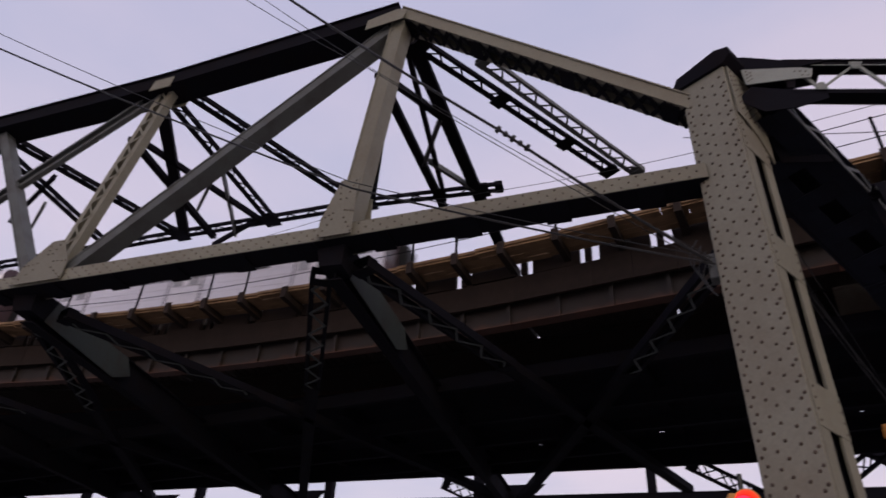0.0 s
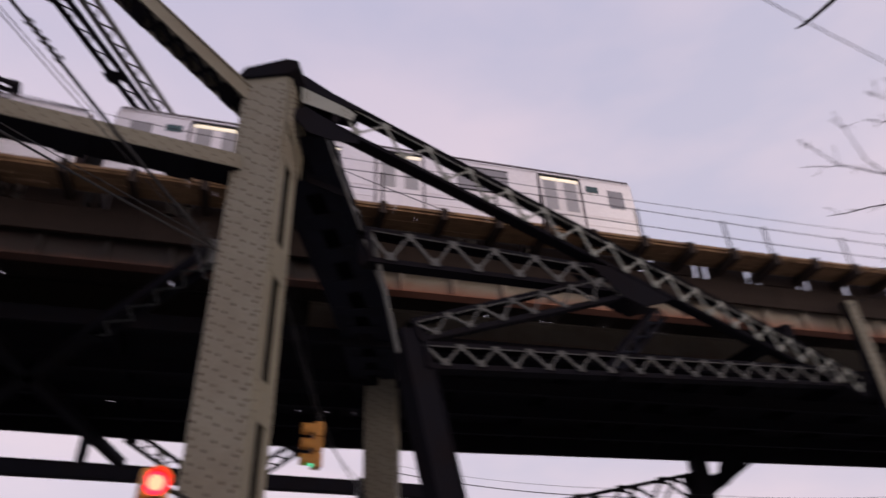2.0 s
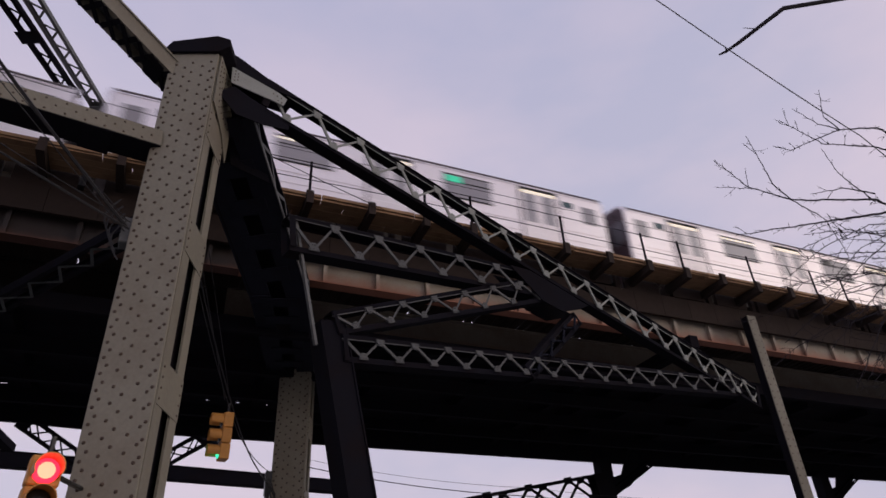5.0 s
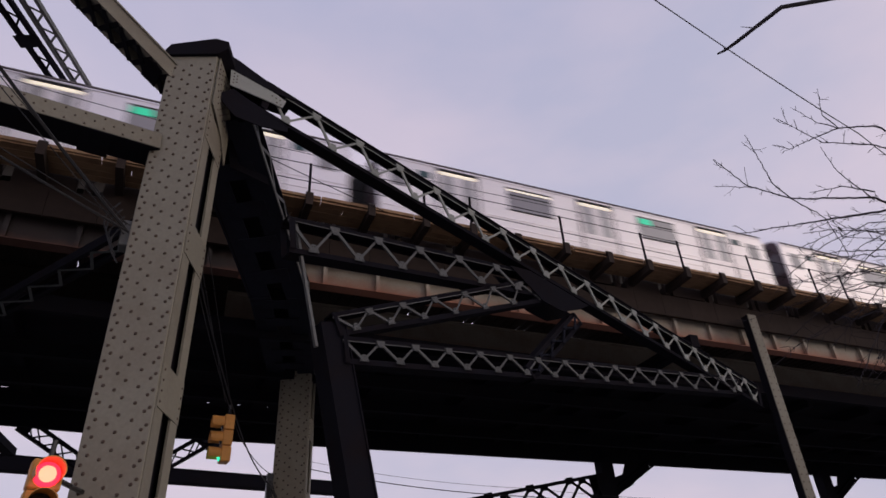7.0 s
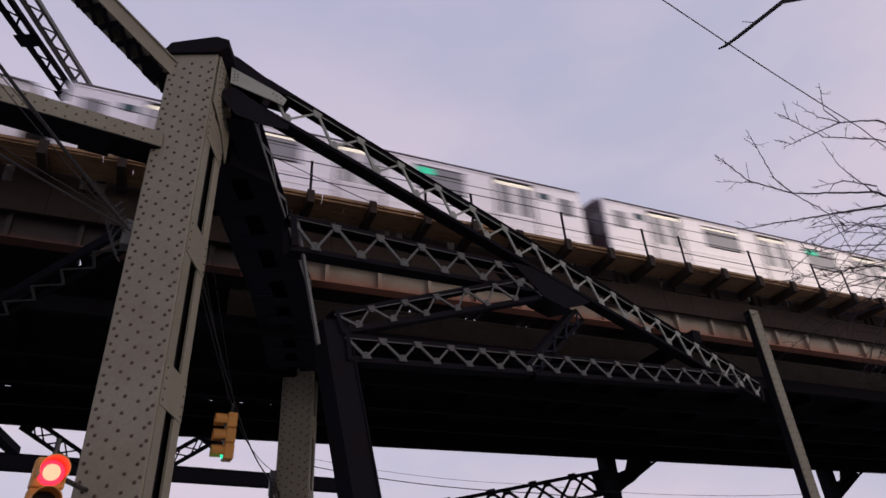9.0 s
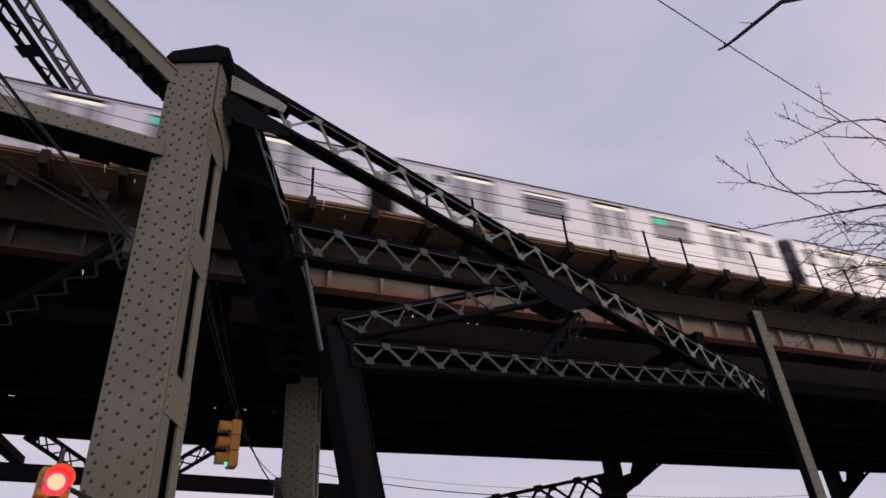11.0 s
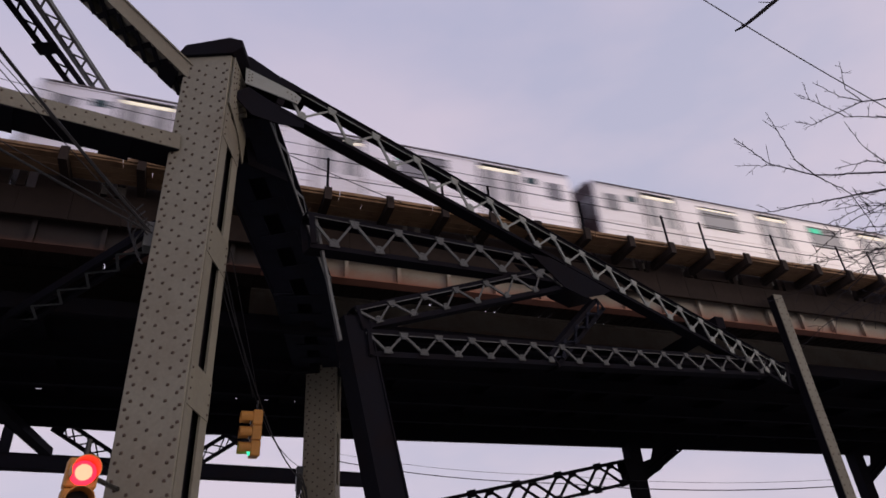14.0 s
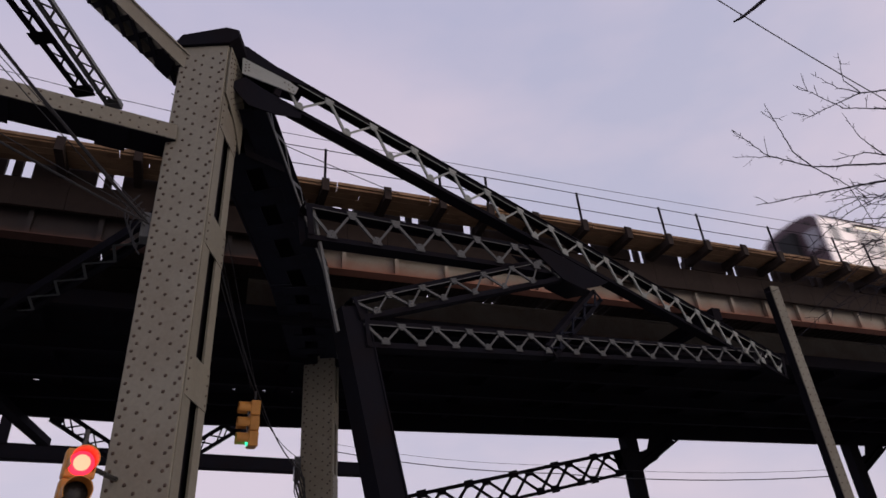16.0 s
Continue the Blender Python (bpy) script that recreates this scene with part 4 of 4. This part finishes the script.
def car_profile():
    z0, z1 = 0.6, 3.06
    pts = [(-HALF, z0), (-HALF, z1)]
    for i in range(1, 8):
        a = math.pi * i / 8
        pts.append((-HALF * math.cos(a), z1 + 0.47 * math.sin(a) ** 0.75))
    pts += [(HALF, z1), (HALF, z0)]
    return pts


def subway_car(GREEN_ON):
    c = thing("subway_car", "silver stainless steel subway car with dark windows and lit saloon", "subway car", group="train of subway cars")
    L = CAR - 0.85
    bm = bmesh.new()
    prof = car_profile()
    ring = [[bm.verts.new((x, y, z)) for y, z in prof] for x in (-L / 2, L / 2)]
    for i in range(len(prof)):
        j = (i + 1) % len(prof)
        bm.faces.new((ring[0][i], ring[0][j], ring[1][j], ring[1][i]))
    bm.faces.new(ring[0])
    bm.faces.new(ring[1][::-1])
    body = part("body", bm, STAINLESS, c, bevel=0.03)
    bm = bmesh.new()
    for k in (-1, 1):
        for z in (1.0, 1.35, 1.7, 3.06):
            box(bm, (-L / 2 + 0.1, k * HALF - 0.012, z), (L / 2 - 0.1, k * HALF + 0.012, z + 0.035))
    part("side_moulding", bm, STAINLESS, body)
    bm = bmesh.new()
    for k in (-1, 1):
        box(bm, (-L / 2 + 0.1, k * HALF - 0.02, 3.13), (L / 2 - 0.1, k * HALF + 0.02, 3.17))
    part("roof_gutter", bm, CARJAMB, body, "dark roof gutter")
    for k in (-1, 1):
        for x in (-4.9, 0.0, 4.9):
            bm = bmesh.new()
            y0, y1 = sorted((k * (HALF - 0.02), k * (HALF + 0.012)))
            for d in (-1, 1):
                box(bm, (x + d * 0.33 - 0.31, y0, 1.0), (x + d * 0.33 + 0.31, y1, 3.0))
            door = part("side_door", bm, DOORSTEEL, c)
            bm = bmesh.new()
            y0, y1 = sorted((k * (HALF + 0.002), k * (HALF + 0.02)))
            for d in (-1, 1):
                box(bm, (x + d * 0.33 - 0.2, y0, 1.75), (x + d * 0.33 + 0.2, y1, 2.8))
            part("door_window", bm, DOORGLASS, door)
            bm = bmesh.new()
            for d in (-1, 1):
                box(bm, (x + d * 0.68 - 0.03, y0, 1.0), (x + d * 0.68 + 0.03, y1, 2.94))
            box(bm, (x - 0.7, y0, 0.95), (x + 0.7, y1, 0.995))
            part("door_jamb", bm, CARJAMB, door, "dark rubber-edged door jamb")
            bm = bmesh.new()
            y0, y1 = sorted((k * (HALF + 0.003), k * (HALF + 0.026)))
            box(bm, (x - 0.6, y0, 2.83), (x + 0.6, y1, 2.92))
            part("door_light", bm, CARLAMP, door, "warm lit lamp strip above the door")
            bm = bmesh.new()
            box(bm, (x - 0.68, y0, 2.94), (x + 0.68, y1, 3.02))
            part("door_header", bm, RUBBER, door, "black door header")
        for x in (-2.45, 2.45):
            bm = bmesh.new()
            y0, y1 = sorted((k * (HALF - 0.02), k * (HALF + 0.012)))
            box(bm, (x - 0.78, y0, 2.05), (x + 0.78, y1, 2.86))
            win = part("window", bm, WINDOW, c)
            y0, y1 = sorted((k * (HALF + 0.003), k * (HALF + 0.02)))
            if x < 0:
                bm = bmesh.new()
                box(bm, (x - 0.76, y0, 2.77), (x + 0.76, y1, 2.83))
                part("window_light", bm, CARLAMP, win, "saloon light seen through the window top")
            bm = bmesh.new()
            for zz in (2.05, 2.62, 2.88):
                box(bm, (x - 0.8, y0, zz - 0.02), (x + 0.8, y1, zz + 0.02))
            part("window_frame", bm, RUBBER, win)
            if x > 0:
                bm = bmesh.new()
                y0, y1 = sorted((k * (HALF + 0.004), k * (HALF + 0.03)))
                box(bm, (x - 0.7, y0, 2.6), (x - 0.2, y1, 2.82))
                part("route_sign", bm, GREENSIGN if GREEN_ON else SIGNALBLACK, win, "lit green route sign in the window" if GREEN_ON else "dark route sign in the window")
        for x in (-6.75, 6.75):
            bm = bmesh.new()
            y0, y1 = sorted((k * (HALF - 0.02), k * (HALF + 0.012)))
            box(bm, (x - 0.26, y0, 2.1), (x + 0.26, y1, 2.75))
            part("cab_window", bm, WINDOW, c)
            bm = bmesh.new()
            y0, y1 = sorted((k * (HALF - 0.02), k * (HALF + 0.016)))
            box(bm, (x * 0.885 - 0.2, y0, 2.58), (x * 0.885 + 0.2, y1, 2.8))
            part("side_sign", bm, SIGNTEAL, c, "small dark teal destination sign")
    for e in (-1, 1):
        bm = bmesh.new()
        prism(bm, [(e * (L / 2 - 0.01), y * 0.965, 0.62 + (z - 0.6) * 0.965) for y, z in prof], (0.06, 0, 0))
        end = part("car_end", bm, CARGREY, c, "dull red-grey car end")
        for y in (-0.88, 0.88):
            bm = bmesh.new()
            x0, x1 = sorted((e * (L / 2 - 0.02), e * (L / 2 + 0.035)))
            box(bm, (x0, y - 0.28, 1.95), (x1, y + 0.28, 2.75))
            part("end_window", bm, WINDOW, end, "dark end window")
            bm = bmesh.new()
            tube(bm, ((e * (L / 2), y, 3.05), (e * (L / 2 + 0.05), y, 3.05)), 0.07, 10)
            part("marker_lamp", bm, RUBBER, end, "unlit marker lamp")
        bm = bmesh.new()
        x0, x1 = sorted((e * (L / 2), e * (L / 2 + 0.4)))
        box(bm, (x0, -0.35, 0.75), (x1, 0.35, 2.9))
        part("gangway", bm, RUBBER, end)
        bm = bmesh.new()
        for z in (0.5, 0.72):
            for x in (-1.0, 1.0):
                tube(bm, [(e * 5.2 + x, -0.85, 0.43), (e * 5.2 + x, 0.85, 0.43)], 0.42, 14)
        box(bm, (e * 5.2 - 1.5, -0.95, 0.3), (e * 5.2 + 1.5, 0.95, 0.55))
        part("bogie", bm, UNDER, c)
    bm = bmesh.new()
    box(bm, (-3.2, -1.1, 0.25), (3.2, 1.1, 0.58))
    part("underfloor_box", bm, UNDER, c)
    bm = bmesh.new()
    for x in (-4.5, 3.2):
        box(bm, (x, -0.7, 3.4), (x + 1.6, 0.7, 3.58))
    part("roof_unit", bm, CARGREY, c, bevel=0.04)
    return c


plain_car, signed_car = subway_car(False), subway_car(True)
ORDER = "sssssssspp"
cars = []
for i, c in enumerate(ORDER):
    src = signed_car if c == "s" else plain_car
    cars.append(src if src not in cars else copy_thing(src, pose(0, 0, 0)))
CAR_Y = 15.4
TAIL = ((0.0, -166.4), (1.0, -155.9), (2.0, -145.0), (3.0, -134.1), (4.0, -123.2), (6.0, -100.9), (8.0, -77.9), (10.0, -54.4), (12.0, -29.9), (14.0, -4.8), (15.0, 7.9), (16.0, 20.6))

# ---- traffic signals ----
def traffic_signal(x, y, z, rot, lit, label, size=1.0):
    s = thing("traffic_signal", label, "traffic signal", (x, y, z), "traffic signals")
    s.rotation_euler = (0, radians(2), radians(rot))
    s.scale = (size, size, size)
    for i in range(3):
        zz = (1 - i) * 0.34
        bm = bmesh.new()
        box(bm, (-0.17, -0.02, zz - 0.165), (0.17, 0.19, zz + 0.165))
        sec = part("signal_section", bm, SIGNALYELLOW, s, bevel=0.02)
        bm = bmesh.new()
        ring = []
        for k in range(17):
            a = math.radians(-30 + 240 * k / 16)
            ring.append((math.cos(a), math.sin(a)))
        for r0, y1 in ((0.155, -0.27),):
            vs = [[bm.verts.new((cx * r, yy, zz + cz * r)) for cx, cz in ring] for r, yy in ((r0, 0.0), (r0, y1), (r0 - 0.01, y1), (r0 - 0.01, 0.0))]
            for a, b in zip(vs, vs[1:]):
                for k in range(16):
                    bm.faces.new((a[k], a[k + 1], b[k + 1], b[k]))
        part("visor", bm, SIGNALYELLOW, sec)
        bm = bmesh.new()
        bmesh.ops.create_uvsphere(bm, u_segments=16, v_segments=8, radius=0.142, matrix=Matrix.Translation((0, -0.02, zz)) @ Matrix.Diagonal((1, 0.35, 1, 1)))
        part("lens", bm, (REDLIGHT if lit == "red" else GREENLIGHT) if (i == 0 and lit == "red") or (i == 2 and lit == "green") else SIGNALBLACK, sec, smooth=True)
        if i == 0 and lit == "red":
            bm = bmesh.new()
            bmesh.ops.create_uvsphere(bm, u_segments=16, v_segments=8, radius=0.095, matrix=Matrix.Translation((0, -0.05, zz)) @ Matrix.Diagonal((1, 0.35, 1, 1)))
            part("lamp_core", bm, REDCORE, sec, "glaring red lamp behind the lens", smooth=True)
    bm = bmesh.new()
    tube(bm, ((0, 0.08, 0.5), (0, 0.08, 0.75)), 0.03)
    part("hanger", bm, SIGNALBLACK, s)
    return s


green_signal = traffic_signal(1.22, 13.3, 5.4, -86, "green", "yellow three-lens traffic signal showing green on a span wire", 0.88)
red_signal = traffic_signal(-1.05, 8.74, 3.24, 14, "red", "yellow three-lens traffic signal showing red on a mast arm")
# bracket that holds the red signal
arm = thing("signal_bracket", "dark steel bracket fixed to the bridge column", "signal bracket")
for z in (3.0, 3.55):
    bm = bmesh.new()
    tube(bm, ((-0.9, 8.9, z), (-0.75, 9.3, z), (-0.62, 9.6, z)), 0.03, 8)
    part("arm_tube", bm, SIGNALBLACK, arm)


# ---- wires ----
def wire(name, label, pts, r, sag=0.0):
    """A wire through a few points, with a slight sag between them."""
    out = []
    for p, q in zip(pts, pts[1:]):
        for k in range(8):
            f = k / 8
            out.append(lerp(p, q, f) - V3(0, 0, sag * 4 * f * (1 - f)))
    out.append(Vector(pts[-1]))
    bm = bmesh.new()
    tube(bm, out, r, 5)
    ob = new(name, mesh(name, bm, CABLE))
    return tagged(ob, label, "wire")


wire("overhead_cable", "black cable strung from the street to the bridge column", ((-24.0, -3.0, 18.5), (-12.11, 3.0, 11.24), (-5.54, 6.2, 7.97), (-0.86, 9.45, 7.33)), 0.018, 0.06)
wire("overhead_cable", "thin black cable strung to the bridge column", ((-24.0, -3.2, 18.9), (-12.0, 3.0, 11.5), (-5.6, 6.2, 8.12), (-0.86, 9.45, 7.45)), 0.008, 0.06)
wire("feeder_cable", "thick black feeder cable dropping to the bridge column", ((-12.0, 2.0, 18.0), (-6.81, 5.0, 11.98), (-3.41, 7.0, 9.02), (-0.9, 9.45, 7.36)), 0.026, 0.05)
wire("feeder_cable", "thin black cable beside the feeder cable", ((-14.0, 2.0, 18.8), (-8.11, 5.0, 12.77), (-5.51, 6.2, 10.6), (-0.86, 9.6, 7.3)), 0.008, 0.05)
wire("feeder_cable", "thin black cable beside the feeder cable", ((-13.2, 2.0, 18.6), (-7.6, 5.0, 12.5), (-5.2, 6.2, 10.3), (-0.86, 9.6, 7.5)), 0.007, 0.05)
wire("stay_wire", "thin stay wire slanting past the walkway rail", ((-1.2, 12.7, 12.9), (1.4, 12.7, 11.98), (4.3, 12.7, 11.05)), 0.011, 0.02)
wire("contact_cable", "thin cable above the walkway rail", ((-55, 12.6, 14.2), (-10.3, 12.5, 13.5), (-1.05, 12.5, 12.2), (30, 12.5, 12.6)), 0.008, 0.2)
ins = thing("cable_splice", "dark cable splice sleeve on the feeder cable", "cable splice")
for k in range(5):
    bm = bmesh.new()
    c, d = Vector((-3.41, 7.0, 9.02)), Vector((-0.9, 9.45, 7.36))
    a = c.lerp(d, -0.02 + 0.035 * k) - V3(0, 0, 0.003)
    tube(bm, (a, a + (d - c).normalized() * 0.06), 0.06 if k % 2 == 0 else 0.045, 8)
    part("sleeve", bm, CABLE, ins)
box_j = thing("junction_box", "small grey junction box on the bridge column with cable loops", "junction box")
bm = bmesh.new()
box(bm, (-0.98, 9.55, 7.15), (-0.78, 9.8, 7.6))
part("box_body", bm, GREYGREEN, box_j, bevel=0.015)
for k in range(4):
    bm = bmesh.new()
    tube(bm, [(-0.92 - 0.05 * k - 0.16 * math.sin(f * 3.14), 9.5, 7.5 - 0.7 * f + 0.12 * k) for f in (0, 0.2, 0.4, 0.6, 0.8, 1.0)], 0.014, 5)
    part("cable_loop", bm, CABLE, box_j)
wire("span_wire", "thin span wire carrying the traffic signal", ((0.2, 10.4, 7.7), (1.2, 13.35, 6.14)), 0.009)
wire("span_wire", "thin span wire carrying the traffic signal", ((0.35, 10.4, 7.75), (1.3, 13.35, 6.14)), 0.007)
wire("signal_cable", "black signal cable looping to the far column", ((0.3, 10.5, 7.2), (1.75, 14.2, 5.6), (3.0, 17.7, 5.5)), 0.016, 0.12)
wire("signal_cable", "thin signal cable looping to the far column", ((0.3, 10.5, 7.0), (1.65, 14.2, 5.7), (3.0, 17.7, 5.8)), 0.009, 0.12)
coil = thing("cable_coil", "coiled black cable and box on the far column", "cable coil")
for k in range(5):
    bm = bmesh.new()
    tube(bm, [(2.98 + 0.14 * math.cos(a * 0.7 + k), 17.7 - 0.03 * k, 5.1 + (0.34 + 0.05 * k) * math.sin(a * 0.7 + k * 0.4)) for a in range(10)], 0.015, 5)
    part("cable_loop", bm, CABLE, coil)
bm = bmesh.new()
box(bm, (2.86, 17.85, 5.3), (3.02, 18.05, 5.9))
part("box_body", bm, SIGNALBLACK, coil, bevel=0.01)
wire("street_cable", "thin cable strung between the far column and a viaduct post", ((4.0, 18.1, 6.1), (9.0, 15.0, 4.9), (14.1, 11.6, 4.15)), 0.012, 0.12)
wire("street_cable", "thin cable strung between the far column and a viaduct post", ((4.0, 18.1, 6.3), (9.0, 15.0, 5.1), (14.1, 11.6, 4.3)), 0.005, 0.12)
wire("overhead_wire", "thin overhead wire crossing the sky", ((-20.0, 1.4, 15.2), (8.01, 5.58, 11.27), (13.01, 6.32, 10.8), (40.0, 12.9, 10.9)), 0.011, 0.05)
drop = wire("drain_pipe", "thin hooked pipe hanging under the plate girder", ((16.9, 13.9, 9.42), (16.9, 13.6, 8.35), (16.6, 13.6, 8.3)), 0.02)


# ---- bare tree ----
def twigs(bm, path, r0, r1, seed, density, reach):
    """A wavering limb along a path, set with short spurs and now and then a longer forked shoot."""
    rnd = random.Random(seed)
    pts = []
    for p, q in zip(path, path[1:]):
        n = max(4, int((Vector(q) - Vector(p)).length / 0.09))
        for k in range(n):
            pts.append(lerp(p, q, k / n) + V3(rnd.uniform(-1, 1), rnd.uniform(-1, 1), rnd.uniform(-1, 1)) * 0.009)
    pts.append(Vector(path[-1]))
    tube(bm, pts, r0, 5, r1)
    for i in range(2, len(pts) - 1):
        for _ in range(density):
            d = (pts[i] - pts[i - 1]).normalized()
            o = (d * rnd.uniform(0.3, 0.9) + V3(rnd.uniform(-0.6, 0.4), rnd.uniform(-0.5, 0.5), rnd.uniform(-0.9, 0.9))).normalized()
            if rnd.random() < 0.5:
                tube(bm, (pts[i], pts[i] + o * rnd.uniform(0.03, 0.09)), 0.0045, 4, 0.003)
            elif rnd.random() < 0.2:
                L = reach * rnd.uniform(0.4, 1.0)
                m = pts[i] + o * L * 0.5 + V3(0, 0, rnd.uniform(-0.03, 0.04))
                e = m + (o + V3(rnd.uniform(-0.3, 0.3), rnd.uniform(-0.3, 0.3), rnd.uniform(-0.2, 0.4))).normalized() * L * 0.5
                tube(bm, (pts[i], m, e), 0.0055, 4, 0.003)
                tube(bm, (m, m + (o + V3(rnd.uniform(-0.6, 0.6), rnd.uniform(-0.4, 0.4), rnd.uniform(-0.6, 0.6))).normalized() * L * 0.35), 0.004, 4, 0.003)


tree = thing("bare_tree", "leafless street tree with fine dark twigs", "tree", (12.6, 4.6, 0))
off = V3(12.6, 4.6, 0)
bm = bmesh.new()
tube(bm, ((0, 0, 0), (0.05, 0.02, 2.0), (-0.05, 0.05, 4.2), (-0.1, 0.1, 6.2), (0.0, 0.0, 8.4), (0.05, -0.1, 11.0)), 0.22, 10, 0.05)
part("trunk", bm, BARK, tree, smooth=True)


def bough(path, r0, r1, seed):
    bm = bmesh.new()
    twigs(bm, [Vector(p) - off for p in path], r0, r1 * 1.2, seed, 3 if r0 > 0.012 else 2, 0.36)
    part("limb", bm, BARK, tree, kind="stuff")


bough(((12.5, 4.7, 6.6), (10.64, 5.4, 7.87), (9.29, 5.94, 7.91), (8.56, 6.11, 8.12), (7.95, 6.1, 8.53)), 0.03, 0.005, 3)
bough(((9.29, 5.94, 7.91), (8.95, 5.93, 8.15), (8.39, 5.7, 8.87)), 0.011, 0.004, 4)
bough(((8.7, 6.07, 8.09), (8.02, 6.32, 8.14)), 0.008, 0.003, 5)
bough(((12.5, 4.7, 6.4), (10.85, 5.44, 7.68), (9.65, 6.02, 7.55), (8.49, 6.58, 7.42)), 0.034, 0.005, 6)
bough(((12.6, 4.6, 8.2), (10.49, 4.79, 8.93), (9.88, 5.05, 8.92), (9.14, 5.54, 8.64), (8.85, 5.61, 8.71)), 0.024, 0.004, 7)
bough(((9.88, 5.05, 8.92), (9.52, 5.14, 9.02), (9.06, 5.18, 9.25)), 0.01, 0.003, 8)
bough(((9.88, 5.05, 8.92), (9.59, 5.05, 9.11), (9.44, 4.85, 9.52)), 0.01, 0.003, 9)
bough(((12.6, 4.6, 8.0), (10.53, 4.95, 8.65), (9.65, 5.27, 8.72), (8.88, 5.36, 9.08)), 0.02, 0.004, 10)
bough(((10.65, 5.42, 7.84), (9.97, 5.42, 8.29), (9.63, 5.32, 8.65)), 0.012, 0.003, 11)
bough(((9.29, 5.94, 7.91), (9.9, 5.88, 7.61), (10.35, 6.04, 7.06)), 0.01, 0.004, 12)
bough(((10.63, 5.35, 7.96), (10.09, 5.51, 8.06), (9.58, 5.77, 7.99)), 0.014, 0.004, 13)
bough(((12.5, 4.7, 6.0), (10.93, 5.77, 7.1), (10.23, 6.06, 7.11), (9.64, 6.36, 7.03)), 0.018, 0.004, 14)
bough(((12.5, 4.7, 5.6), (11.0, 6.05, 6.62), (10.32, 6.41, 6.5), (9.55, 7.15, 5.83)), 0.016, 0.004, 15)
bough(((12.5, 4.7, 6.1), (10.9, 6.3, 6.75), (10.0, 7.1, 6.55), (9.2, 7.6, 6.35)), 0.012, 0.003, 16)
bough(((12.5, 4.7, 5.9), (11.1, 6.6, 6.5), (10.2, 7.5, 5.95), (9.75, 7.75, 5.6)), 0.013, 0.003, 17)
bough(((12.5, 4.7, 6.3), (11.2, 6.1, 7.0), (10.5, 6.7, 6.95), (9.6, 7.2, 6.9)), 0.012, 0.003, 18)
bough(((12.5, 4.7, 5.8), (10.8, 6.02, 6.79), (10.46, 6.2, 6.73), (9.95, 6.45, 6.67)), 0.014, 0.004, 19)
# finer boughs that droop before the viaduct
rnd_t = random.Random(21)
for k in range(22):
    z0 = rnd_t.uniform(5.2, 7.6)
    end = Vector((rnd_t.uniform(8.9, 10.6), rnd_t.uniform(5.9, 6.7), rnd_t.uniform(4.5, 7.6)))
    mid = Vector((12.5, 4.7, z0)).lerp(end, 0.55) + V3(0, 0, rnd_t.uniform(0.15, 0.6))
    bough(((12.5, 4.7, z0), mid, mid.lerp(end, 0.5) + V3(0, 0, rnd_t.uniform(0.0, 0.2)), end), rnd_t.uniform(0.01, 0.017), 0.004, 60 + k)
bm = bmesh.new()
for path, r0, r1 in ((((12.6, 4.5, 9.8), (9.6, 3.2, 10.2), (7.08, 3.6, 9.07), (6.57, 4.07, 8.67), (6.43, 4.19, 8.57), (6.34, 4.25, 8.53)), 0.045, 0.013),):
    tube(bm, [Vector(p) - off for p in path], r0, 7, r1)
    tube(bm, [Vector(p) - off for p in ((6.9, 3.75, 8.93), (6.78, 3.9, 8.86), (6.6, 3.95, 8.86))], 0.012, 5, 0.004)
    tube(bm, [Vector(p) - off for p in ((6.43, 4.19, 8.57), (6.4, 4.16, 8.62))], 0.012, 5, 0.006)
part("limb", bm, BARK, tree, "thick broken limb end", smooth=True)


def along(s_):
    """The x at the track length s_, counted from the start of the curve."""
    if s_ > -5:
        return s_
    x, left = -5.0, -5.0 - s_
    while left > 0:
        step = min(0.5, left)
        x -= step * math.cos(heading(x - step / 2))
        left -= step
    return x


def motions():
    times, tails = zip(*TAIL)
    for i, car in enumerate(cars):
        rows = []
        for k in range(33):
            t = k * 0.5
            x = along(float(np.interp(t, times, tails)) + CAR * (i + 0.5))
            p = on_line(x, CAR_Y, RAILTOP)
            rows.append((t, pose(p.x, p.y, p.z, 0, 0, math.degrees(heading(x)))))
        walk(car, rows)


motions()
